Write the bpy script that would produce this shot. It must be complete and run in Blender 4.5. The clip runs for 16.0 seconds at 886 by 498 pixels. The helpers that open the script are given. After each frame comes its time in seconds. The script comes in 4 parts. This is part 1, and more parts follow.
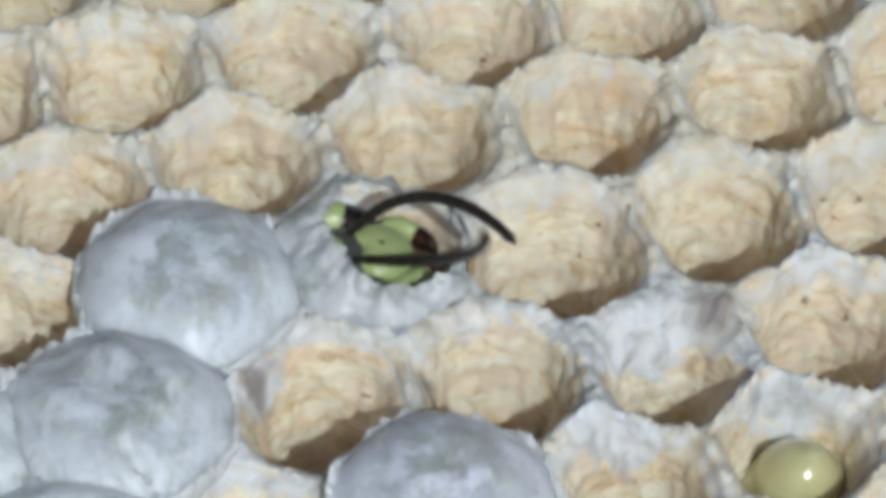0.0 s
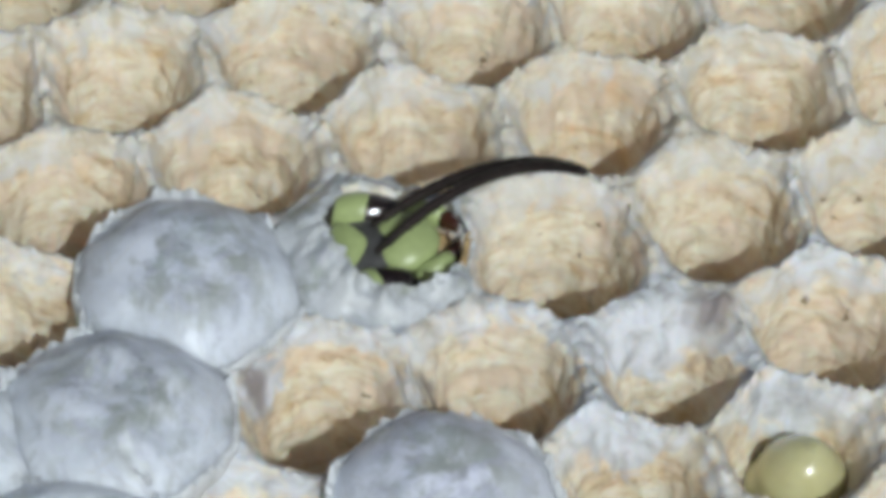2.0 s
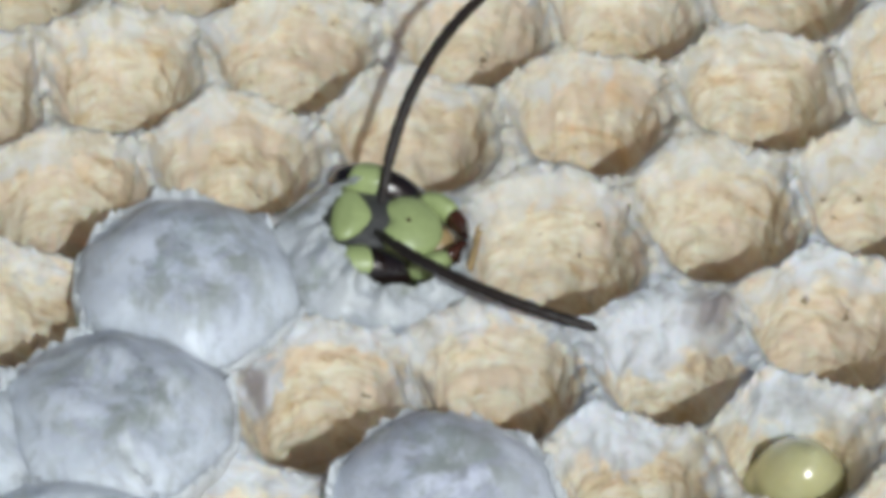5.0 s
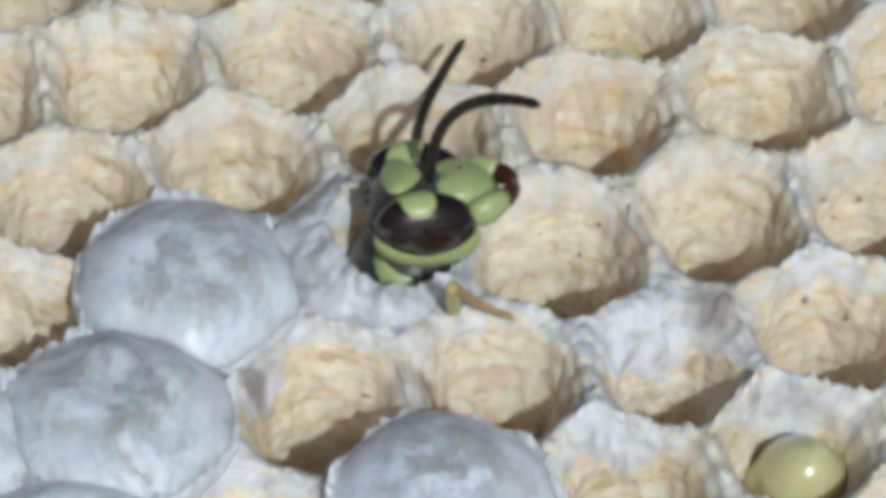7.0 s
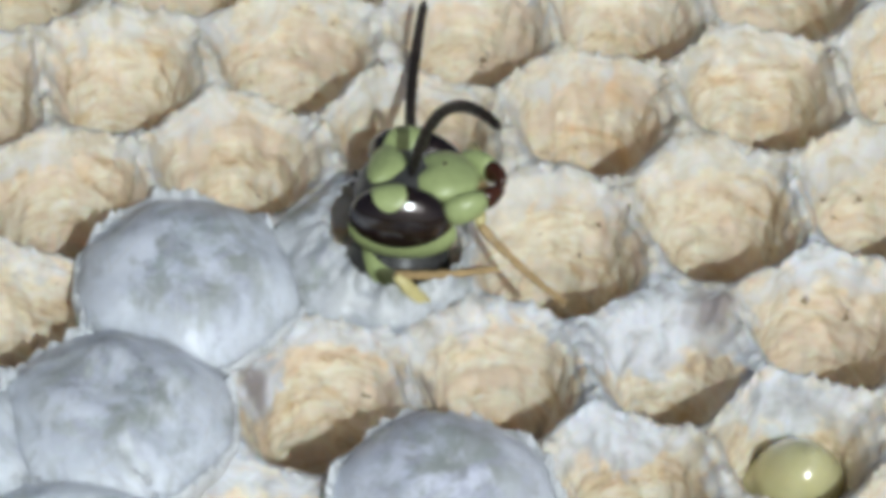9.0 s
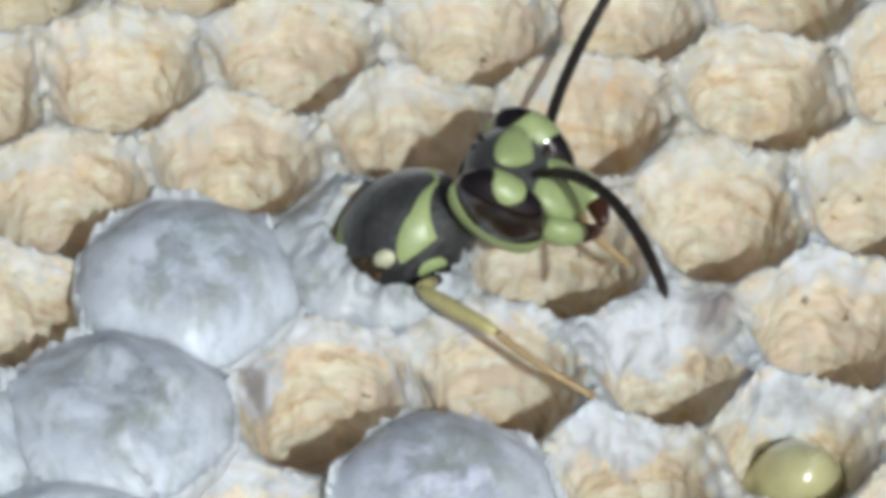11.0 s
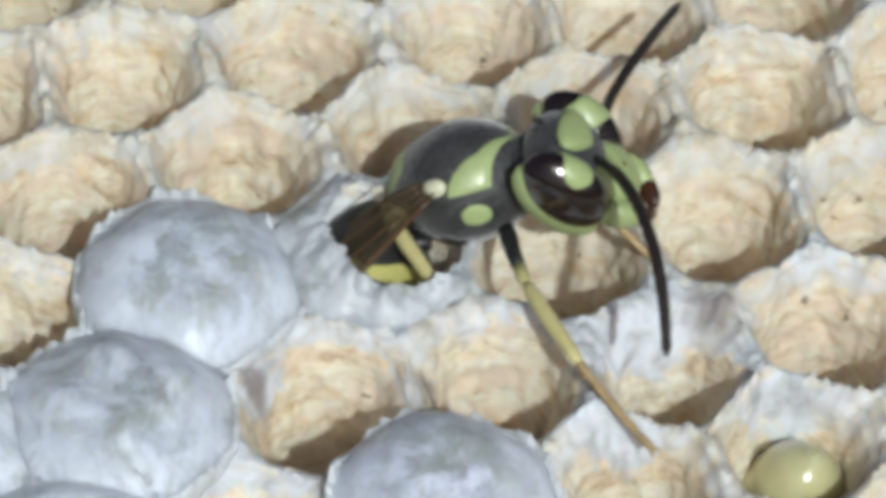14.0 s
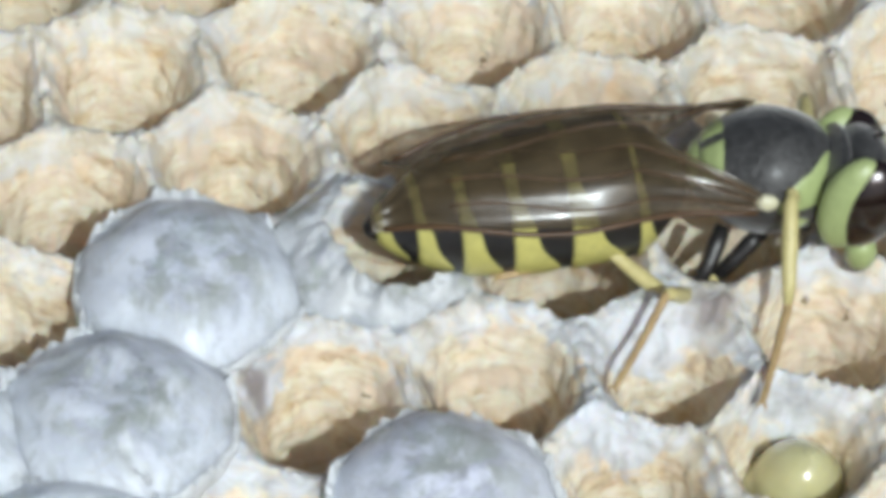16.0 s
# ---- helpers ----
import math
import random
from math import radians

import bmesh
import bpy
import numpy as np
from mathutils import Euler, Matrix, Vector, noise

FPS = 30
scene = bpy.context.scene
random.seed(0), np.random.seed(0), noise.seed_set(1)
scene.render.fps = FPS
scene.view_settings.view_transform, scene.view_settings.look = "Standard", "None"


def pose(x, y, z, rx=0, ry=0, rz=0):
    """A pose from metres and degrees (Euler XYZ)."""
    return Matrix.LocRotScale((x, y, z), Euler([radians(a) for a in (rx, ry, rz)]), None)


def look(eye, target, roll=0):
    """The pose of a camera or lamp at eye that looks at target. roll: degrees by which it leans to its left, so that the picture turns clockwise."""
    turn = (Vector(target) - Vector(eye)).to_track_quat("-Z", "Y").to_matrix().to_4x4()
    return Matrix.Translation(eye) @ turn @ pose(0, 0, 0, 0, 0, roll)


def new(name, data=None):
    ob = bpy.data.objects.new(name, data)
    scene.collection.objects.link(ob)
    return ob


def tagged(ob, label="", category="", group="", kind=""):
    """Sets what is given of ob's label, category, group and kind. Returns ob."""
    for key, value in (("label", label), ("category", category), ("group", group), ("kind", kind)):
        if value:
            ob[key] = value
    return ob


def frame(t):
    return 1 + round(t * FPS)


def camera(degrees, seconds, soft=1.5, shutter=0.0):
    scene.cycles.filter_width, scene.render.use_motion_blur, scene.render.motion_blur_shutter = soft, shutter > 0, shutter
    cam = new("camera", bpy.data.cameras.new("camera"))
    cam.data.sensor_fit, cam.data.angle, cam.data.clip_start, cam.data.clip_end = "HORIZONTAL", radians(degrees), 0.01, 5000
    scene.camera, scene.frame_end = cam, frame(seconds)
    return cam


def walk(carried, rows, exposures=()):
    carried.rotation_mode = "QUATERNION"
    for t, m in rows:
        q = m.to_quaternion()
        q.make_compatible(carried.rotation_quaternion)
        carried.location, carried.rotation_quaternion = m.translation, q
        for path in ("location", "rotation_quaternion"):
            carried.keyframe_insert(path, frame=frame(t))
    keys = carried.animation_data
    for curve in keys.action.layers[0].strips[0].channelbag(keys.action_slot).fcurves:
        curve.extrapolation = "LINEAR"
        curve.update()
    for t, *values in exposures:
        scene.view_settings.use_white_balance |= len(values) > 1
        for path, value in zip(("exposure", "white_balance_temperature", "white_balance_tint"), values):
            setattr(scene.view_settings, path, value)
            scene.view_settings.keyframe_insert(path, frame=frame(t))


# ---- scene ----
# All plans below are in millimetres; MM turns them into metres.
MM = 0.001
cam = camera(15.0, 16.0, soft=5.5, shutter=0.5)
EYE = pose(-18.505 * MM, -60.707 * MM, 66.224 * MM) @ (
    Matrix.Rotation(radians(-17.784), 4, "Z") @ Matrix.Rotation(radians(41.936), 4, "X") @ Matrix.Rotation(radians(5.037), 4, "Z"))
walk(cam, [(0.0, EYE), (16.0, EYE)], exposures=[(0.0, -0.67), (1.5, -0.68), (4.0, -0.65), (6.5, -0.63), (9.0, -0.57), (12.5, -0.49), (14.0, -0.46), (15.0, -0.36), (16.0, -0.33)])

# ---- light ----
SUN_TURN, SUN_RISE = -89.0, 46.4
world = bpy.data.worlds.new("daylight")
scene.world = world
world.use_nodes = True
sky = world.node_tree.nodes.new("ShaderNodeTexSky")
sky.sky_type, sky.sun_disc = "NISHITA", False
sky.air_density, sky.dust_density = 0.6, 4.0
sky.sun_elevation, sky.sun_rotation = radians(SUN_RISE), radians(90 - SUN_TURN)
world.node_tree.links.new(sky.outputs[0], world.node_tree.nodes["Background"].inputs[0])
world.node_tree.nodes["Background"].inputs[1].default_value = 0.05

lamp = bpy.data.lights.new("sun", "SUN")
lamp.energy, lamp.angle, lamp.color = 3.5, radians(1.0), (0.87, 0.975, 1.0)
sun_way = Vector((math.cos(radians(SUN_RISE)) * math.cos(radians(SUN_TURN)), math.cos(radians(SUN_RISE)) * math.sin(radians(SUN_TURN)), math.sin(radians(SUN_RISE))))
# the bright window pane that glints in the wasp's eye
pane = bpy.data.lights.new("window_pane", "AREA")
pane.shape, pane.size, pane.size_y, pane.energy, pane.color = "RECTANGLE", 0.26, 0.22, 0.5, (0.97, 0.98, 1.0)
overhead = new("window_pane", pane)
overhead.matrix_world = look((0.01, -0.31, 0.32), (0, 0, 0))
sun = new("sun", lamp)
sun.matrix_world = look(sun_way, (0, 0, 0))


# ---- materials ----
class Nodes:
    """A small builder of node materials; texture sizes are in millimetres."""

    def __init__(self, name, rough=0.6, metal=0.0, spec=0.5):
        self.mat = bpy.data.materials.new(name)
        self.mat.use_nodes = True
        self.tree = self.mat.node_tree
        self.out = self.tree.nodes["Principled BSDF"]
        self.out.inputs["Roughness"].default_value = rough
        self.out.inputs["Metallic"].default_value = metal
        self.out.inputs["Specular IOR Level"].default_value = spec
        self.coord = self.tree.nodes.new("ShaderNodeTexCoord").outputs["Object"]

    def node(self, kind, **inputs):
        n = self.tree.nodes.new(kind)
        for k, v in inputs.items():
            self.put(n, k, v)
        return n

    def put(self, n, key, value):
        socket = n.inputs[int(key[1:])] if key[0] == "i" and key[1:].isdigit() else n.inputs[key.replace("_", " ")]
        if isinstance(value, bpy.types.NodeSocket):
            self.tree.links.new(value, socket)
        else:
            socket.default_value = value

    def place(self, scale=(1, 1, 1), turn=(0, 0, 0)):
        n = self.node("ShaderNodeMapping", Vector=self.coord)
        n.inputs["Scale"].default_value = [1000.0 * a for a in scale]
        n.inputs["Rotation"].default_value = turn
        rnd = self.tree.nodes.new("ShaderNodeObjectInfo").outputs["Random"]
        far = self.node("ShaderNodeMath", i0=rnd, i1=57.0)
        far.operation = "MULTIPLY"
        self.tree.links.new(far.outputs[0], n.inputs["Location"])
        return n.outputs[0]

    def noise(self, scale, detail=4.0, rough=0.55, at=None, warp=0.0):
        n = self.node("ShaderNodeTexNoise", Vector=at or self.place(), Scale=scale, Detail=detail, Roughness=rough, Distortion=warp)
        return n.outputs["Fac"]

    def ramp(self, fac, stops):
        n = self.node("ShaderNodeValToRGB", Fac=fac)
        e = n.color_ramp.elements
        while len(e) < len(stops):
            e.new(0.5)
        for el, (at, col) in zip(e, stops):
            el.position = at
            el.color = (*col, 1) if len(col) == 3 else col
        return n.outputs["Color"]

    def mix(self, fac, a, b, kind="MIX"):
        n = self.tree.nodes.new("ShaderNodeMix")
        n.data_type, n.blend_type = "RGBA", kind
        for key, v in ((0, fac), (6, a), (7, b)):
            if isinstance(v, bpy.types.NodeSocket):
                self.tree.links.new(v, n.inputs[key])
            else:
                n.inputs[key].default_value = v if key == 0 else (*v, 1)
        return n.outputs[2]

    def attr(self, name):
        n = self.tree.nodes.new("ShaderNodeAttribute")
        n.attribute_name = name
        return n.outputs["Fac"]

    def bump(self, height, strength=0.5, dist=0.1):  # strength: a number or a socket
        n = self.node("ShaderNodeBump", Height=height, Strength=strength, Distance=dist * MM)
        if self.out.inputs["Normal"].links:
            self.tree.links.new(self.out.inputs["Normal"].links[0].from_socket, n.inputs["Normal"])
        self.tree.links.new(n.outputs[0], self.out.inputs["Normal"])

    def color(self, v):
        self.put(self.out, "Base Color", v)
        return self


GREY = lambda a: (a, a, a)


def paper_material():
    """Chewed-wood paper in rings, its upper part varnished with pale silk where the mesh says so."""
    m = Nodes("wasp_paper", rough=0.75, spec=0.3)
    layer = m.noise(1.0, 4, 0.55, m.place((0.22, 0.22, 1.25)), 0.9)
    thin = m.noise(1.0, 4, 0.6, m.place((0.5, 0.5, 3.4)), 0.7)
    flake = m.noise(1.0, 6, 0.66, m.place((0.7, 0.7, 1.6)), 1.3)
    grain = m.noise(4.2, 6, 0.72, m.place((0.7, 0.7, 1.2)), 0.4)
    tone = m.ramp(layer, [(0.34, (0.60, 0.37, 0.18)), (0.41, (0.80, 0.62, 0.38)), (0.455, (0.88, 0.79, 0.56)), (0.495, (0.79, 0.60, 0.39)), (0.53, (0.89, 0.81, 0.60)), (0.58, (0.95, 0.91, 0.75)), (0.64, (0.80, 0.64, 0.43))])
    tone = m.mix(0.16, tone, m.ramp(thin, [(0.34, (0.52, 0.30, 0.13)), (0.46, (0.80, 0.64, 0.41)), (0.55, (0.92, 0.85, 0.69)), (0.66, (0.72, 0.53, 0.32))]))
    tone = m.mix(0.58, tone, m.ramp(flake, [(0.36, (0.36, 0.20, 0.09)), (0.405, (0.62, 0.42, 0.23)), (0.415, (0.78, 0.60, 0.38)), (0.49, (0.82, 0.68, 0.47)), (0.51, (0.91, 0.84, 0.66)), (0.585, (0.92, 0.86, 0.69)), (0.60, (0.97, 0.94, 0.86))]))
    tone = m.mix(0.22, tone, m.ramp(grain, [(0.36, (0.38, 0.23, 0.10)), (0.48, (0.78, 0.63, 0.41)), (0.60, (0.95, 0.90, 0.78))]))
    blotch = m.ramp(m.noise(0.42, 3, 0.5, None, 0.9), [(0.46, GREY(0)), (0.66, GREY(0.45))])
    tone = m.mix(blotch, tone, (0.80, 0.73, 0.58))
    rosy = m.ramp(m.noise(0.6, 3, 0.5, m.place((0.8, 0.8, 1.5), (0.2, 0.1, 0.4)), 0.9), [(0.48, GREY(0)), (0.62, GREY(0.6))])
    tone = m.mix(rosy, tone, (0.80, 0.63, 0.48))
    amber = m.ramp(m.noise(0.5, 3, 0.5, m.place((0.7, 0.7, 1.4)), 0.8), [(0.60, GREY(0)), (0.72, GREY(0.4))])
    tone = m.mix(amber, tone, (0.74, 0.44, 0.14))
    tone = m.mix(1.0, tone, (0.956, 0.967, 0.995), "MULTIPLY")
    speck = m.ramp(m.noise(2.1, 3, 0.5), [(0.265, GREY(0.9)), (0.30, GREY(0))])
    tone = m.mix(speck, tone, (0.15, 0.085, 0.035))
    patchy = m.noise(1.1, 4, 0.55, None, 0.9)
    silk = m.ramp(patchy, [(0.34, (0.58, 0.50, 0.37)), (0.46, (0.64, 0.605, 0.53)), (0.60, (0.675, 0.655, 0.63))])
    silk = m.mix(m.attr("white"), silk, m.ramp(patchy, [(0.32, (0.40, 0.41, 0.43)), (0.44, (0.53, 0.545, 0.57)), (0.60, (0.68, 0.70, 0.75))]))
    edge = m.node("ShaderNodeMath", i0=m.attr("silk"), i1=m.ramp(m.noise(1.2, 3, 0.6, None, 0.8), [(0.3, GREY(0)), (0.7, GREY(1))]))
    edge.operation = "ADD"
    half = m.node("ShaderNodeMath", i0=edge.outputs[0], i1=0.5)
    half.operation = "MULTIPLY"
    keep = m.ramp(half.outputs[0], [(0.38, GREY(0)), (0.50, GREY(0.5)), (0.66, GREY(0.95))])
    old = m.mix(keep, tone, silk)
    m.color(m.mix(m.ramp(m.attr("stain"), [(0.1, GREY(0)), (0.8, GREY(0.8))]), old, (0.24, 0.20, 0.19)))
    m.put(m.out, "Roughness", m.ramp(keep, [(0, GREY(0.8)), (1, GREY(0.5))]))
    m.out.inputs["Subsurface Weight"].default_value = 0.12
    m.out.inputs["Subsurface Radius"].default_value = (0.55 * MM, 0.24 * MM, 0.09 * MM)
    m.out.inputs["Subsurface Scale"].default_value = 1.0
    bare = m.ramp(keep, [(0.0, GREY(0.62)), (0.8, GREY(0.12))])
    torn = m.ramp(flake, [(0.395, GREY(0.0)), (0.415, GREY(0.35)), (0.49, GREY(0.42)), (0.505, GREY(0.75)), (0.585, GREY(0.82)), (0.60, GREY(1.0))])
    m.bump(layer, bare, 0.11)
    m.bump(torn, bare, 0.11)
    m.bump(grain, bare, 0.05)
    return m.mat


def silk_material(name, tint=(1, 1, 1), dark=0.0, deep=1.2):
    """Spun cocoon silk: a felt of pale threads, greyish where it is thin."""
    m = Nodes(name, rough=0.5, spec=0.35)
    cloud = m.noise(0.5, 4, 0.6, None, 0.5)
    felt = m.noise(4.2, 6, 0.7, None, 0.6)
    web = m.noise(0.9, 6, 0.68, m.place((0.9, 0.8, 0.8), (0.3, 0.2, 0.7)), 1.1)
    thread = m.noise(1.0, 4, 0.6, m.place((2.4, 0.6, 0.6), (0.4, 0.9, 0.5)), 1.4)
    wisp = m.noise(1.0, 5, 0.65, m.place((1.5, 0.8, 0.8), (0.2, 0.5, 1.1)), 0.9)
    g = 1 - dark
    col = m.ramp(cloud, [(0.33, (0.30 * g, 0.29 * g, 0.25 * g)), (0.41, (0.42 * g, 0.44 * g, 0.36 * g)), (0.47, (0.50 * g, 0.49 * g, 0.58 * g)), (0.54, (0.42 * g, 0.47 * g, 0.44 * g)), (0.61, (0.80, 0.81, 0.90))])
    col = m.mix(0.40, col, m.ramp(web, [(0.32, (0.28, 0.28, 0.25)), (0.44, (0.40, 0.41, 0.42)), (0.53, (0.52, 0.53, 0.58)), (0.64, (0.88, 0.89, 0.95))]))
    col = m.mix(m.ramp(thread, [(0.57, GREY(0)), (0.74, GREY(0.35))]), col, (0.84, 0.85, 0.92))
    olive = m.ramp(m.noise(0.62, 4, 0.6, m.place((1, 1, 1), (0.5, 0.3, 0.2)), 0.35), [(0.48, GREY(0)), (0.60, GREY(0.6))])
    col = m.mix(olive, col, (0.36, 0.37, 0.30))
    milky = m.ramp(m.noise(0.8, 5, 0.62, m.place((1, 1, 1), (1.1, 0.4, 0.9)), 0.4), [(0.49, GREY(0)), (0.60, GREY(0.85))])
    col = m.mix(milky, col, (0.86, 0.86, 0.93))
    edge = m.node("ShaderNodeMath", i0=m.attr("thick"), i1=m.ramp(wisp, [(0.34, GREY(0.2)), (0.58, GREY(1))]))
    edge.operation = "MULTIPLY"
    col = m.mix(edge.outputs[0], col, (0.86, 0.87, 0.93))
    col = m.mix(0.14, col, m.ramp(felt, [(0.35, (0.24, 0.25, 0.25)), (0.65, (0.62, 0.63, 0.67))]))
    m.color(m.mix(1.0, col, tint, "MULTIPLY"))
    m.put(m.out, "Roughness", m.ramp(web, [(0.4, GREY(0.58)), (0.64, GREY(0.28))]))
    m.out.inputs["Coat Weight"].default_value = 0.25
    m.out.inputs["Coat Roughness"].default_value = 0.32
    m.out.inputs["Subsurface Weight"].default_value = 0.85
    m.out.inputs["Subsurface Radius"].default_value = (deep * MM, deep * MM, 1.05 * deep * MM)
    m.out.inputs["Subsurface Scale"].default_value = 1.0
    m.bump(cloud, 0.12, 0.5)
    m.bump(web, 0.12, 0.2)
    m.bump(thread, 0.08, 0.08)
    m.bump(felt, 0.4, 0.06)
    return m.mat


def plain(name, col, rough=0.35, spec=0.5, vary=0.25, fine=6.0, coat=0.0, bump=0.03, sheen=0.0):
    m = Nodes(name, rough=rough, spec=spec)
    n = m.noise(fine, 5, 0.6)
    big = m.noise(1.1, 3, 0.5)
    lo, hi = [c * (1 - vary) for c in col], [min(1, c * (1 + vary)) for c in col]
    shade = m.mix(0.5, m.ramp(n, [(0.3, lo), (0.7, hi)]), m.ramp(big, [(0.3, lo), (0.7, hi)]))
    m.color(shade)
    m.out.inputs["Coat Weight"].default_value = coat
    m.out.inputs["Coat Roughness"].default_value = 0.05
    m.out.inputs["Sheen Weight"].default_value = sheen
    m.out.inputs["Sheen Roughness"].default_value = 0.35
    m.bump(n, 0.4, bump)
    return m.mat


PAPER = paper_material()
SILK = silk_material("cocoon_silk", (0.87, 0.91, 0.94))
SILK_WHITE = silk_material("white_silk", (1.05, 1.1, 1.14), -0.1)
SILK_TORN = silk_material("torn_white_silk", (0.92, 0.96, 0.99), 0.0, 0.3)
SILK_PALE = silk_material("pale_silk", (0.98, 1.01, 1.06))
SILK_DULL = silk_material("dull_silk", (0.89, 0.93, 0.96), 0.0)
BLACK = plain("black_cuticle", (0.018, 0.017, 0.017), 0.32, 0.5, 0.4, 9.0, 0.15, 0.05)
FUZZ = plain("hairy_black_cuticle", (0.042, 0.041, 0.041), 0.46, 0.5, 0.9, 5.0, 0.25, 0.26, 0.6)
FUZZ.node_tree.nodes["Principled BSDF"].inputs["Coat Roughness"].default_value = 0.3
FEELER_BLACK = plain("antenna_cuticle", (0.024, 0.017, 0.015), 0.5, 0.4, 0.5, 9.0, 0.0, 0.05)
GREEN = plain("pale_green_cuticle", (0.36, 0.43, 0.19), 0.36, 0.5, 0.16, 5.0, 0.1, 0.03)
YELLOW = plain("yellow_cuticle", (0.52, 0.48, 0.15), 0.36, 0.5, 0.2, 5.0, 0.1, 0.03)
AMBER = plain("amber_leg_cuticle", (0.42, 0.29, 0.14), 0.4, 0.5, 0.25, 7.0)
LEG_YELLOW = plain("yellow_leg_cuticle", (0.55, 0.48, 0.22), 0.4, 0.5, 0.2, 7.0)
PALE = plain("pale_scale_cuticle", (0.62, 0.60, 0.42), 0.3, 0.5, 0.2, 7.0, 0.3)
BROWN = plain("red_brown_cuticle", (0.055, 0.018, 0.010), 0.25, 0.5, 0.4, 5.0, 0.3)
EYE_BROWN = plain("compound_eye_brown", (0.013, 0.007, 0.006), 0.12, 0.9, 0.3, 20.0, 1.0, 0.008)
LARVA = plain("larva_skin", (0.56, 0.53, 0.29), 0.2, 0.5, 0.12, 2.0, 0.6, 0.02)
LARVA.node_tree.nodes["Principled BSDF"].inputs["Subsurface Weight"].default_value = 0.25
LARVA.node_tree.nodes["Principled BSDF"].inputs["Subsurface Radius"].default_value = (0.6 * MM, 0.5 * MM, 0.2 * MM)
LARVA.node_tree.nodes["Principled BSDF"].inputs["Subsurface Scale"].default_value = 1.0


def ground_material():
    m = Nodes("table_board", rough=0.6)
    m.color(m.ramp(m.noise(0.05, 6, 0.6, m.place((0.2, 1, 1))), [(0.3, (0.22, 0.15, 0.09)), (0.7, (0.36, 0.27, 0.17))]))
    return m.mat


# ---- mesh helpers ----
def mesh_of(name, points, faces, mat, smooth=True):
    me = bpy.data.meshes.new(name)
    me.from_pydata([(x * MM, y * MM, z * MM) for x, y, z in points], [], faces)
    me.materials.append(mat)
    if smooth:
        me.polygons.foreach_set("use_smooth", [True] * len(me.polygons))
    me.update()
    return me


def hang(name, me, parent=None, label=""):
    ob = new(name, me)
    if parent is not None:
        ob.parent = parent
    return tagged(ob, label)


def grid_faces(rows, cols, ring=True, start=False, end=False):
    faces = []
    for r in range(rows - 1):
        for c in range(cols if ring else cols - 1):
            d = (c + 1) % cols
            faces.append((r * cols + c, r * cols + d, (r + 1) * cols + d, (r + 1) * cols + c))
    if start:
        faces.append(tuple(reversed(range(cols))))
    if end:
        faces.append(tuple((rows - 1) * cols + c for c in range(cols)))
    return faces


def blob(radii, at=(0, 0, 0), shape=None, n=40, turn=None):
    """Points and faces of an ellipsoid about the z axis; shape bends its unit sphere."""
    rows, pts = n * 2 // 3, []
    for r in range(rows + 1):
        a = math.pi * (0.004 + 0.992 * r / rows)
        for c in range(n):
            b = 2 * math.pi * c / n
            u = Vector((math.sin(a) * math.cos(b), math.sin(a) * math.sin(b), math.cos(a)))
            if shape:
                u = Vector(shape(u))
            v = Vector((u.x * radii[0], u.y * radii[1], u.z * radii[2]))
            if turn is not None:
                v = turn @ v
            pts.append(tuple(v + Vector(at)))
    return pts, grid_faces(rows + 1, n, True, True, True)


def marking(radii, at, test, lift=0.03, shape=None, n=150, turn=None):
    """The part of an ellipsoid's skin where test(unit vector) holds, lifted a little and given a turned-in edge."""
    rows, pts, keep = n * 2 // 3, [], []
    for r in range(rows + 1):
        a = math.pi * (0.004 + 0.992 * r / rows)
        for c in range(n):
            b = 2 * math.pi * c / n
            u = Vector((math.sin(a) * math.cos(b), math.sin(a) * math.sin(b), math.cos(a)))
            w = Vector(shape(u)) if shape else u
            d = test(u)
            rise = lift if d > 0.06 else lift * max(-1.0, d / 0.06)
            keep.append(d > -0.06)
            v = Vector((w.x * radii[0], w.y * radii[1], w.z * radii[2])) * (1 + rise / max(radii))
            if turn is not None:
                v = turn @ v
            pts.append(tuple(v + Vector(at)))
    faces = [f for f in grid_faces(rows + 1, n) if all(keep[i] for i in f)]
    used = sorted({i for f in faces for i in f})
    to = {i: k for k, i in enumerate(used)}
    return [pts[i] for i in used], [tuple(to[i] for i in f) for f in faces]


def tube(path, radii, n=12, flat=1.0, side=(0, 0, 1)):
    """A round rod along path, closed at both ends."""
    pts, path = [], [Vector(p) for p in path]
    for i, p in enumerate(path):
        way = (path[min(i + 1, len(path) - 1)] - path[max(i - 1, 0)]).normalized()
        s = Vector(side)
        a = way.cross(s).normalized()
        b = a.cross(way).normalized()
        for c in range(n):
            t = 2 * math.pi * c / n
            pts.append(tuple(p + (a * math.cos(t) * flat + b * math.sin(t)) * radii[i]))
    return pts, grid_faces(len(path), n, True, True, True)


def join(*pieces):
    pts, faces = [], []
    for p, f in pieces:
        k = len(pts)
        pts += p
        faces += [tuple(i + k for i in q) for q in f]
    return pts, faces


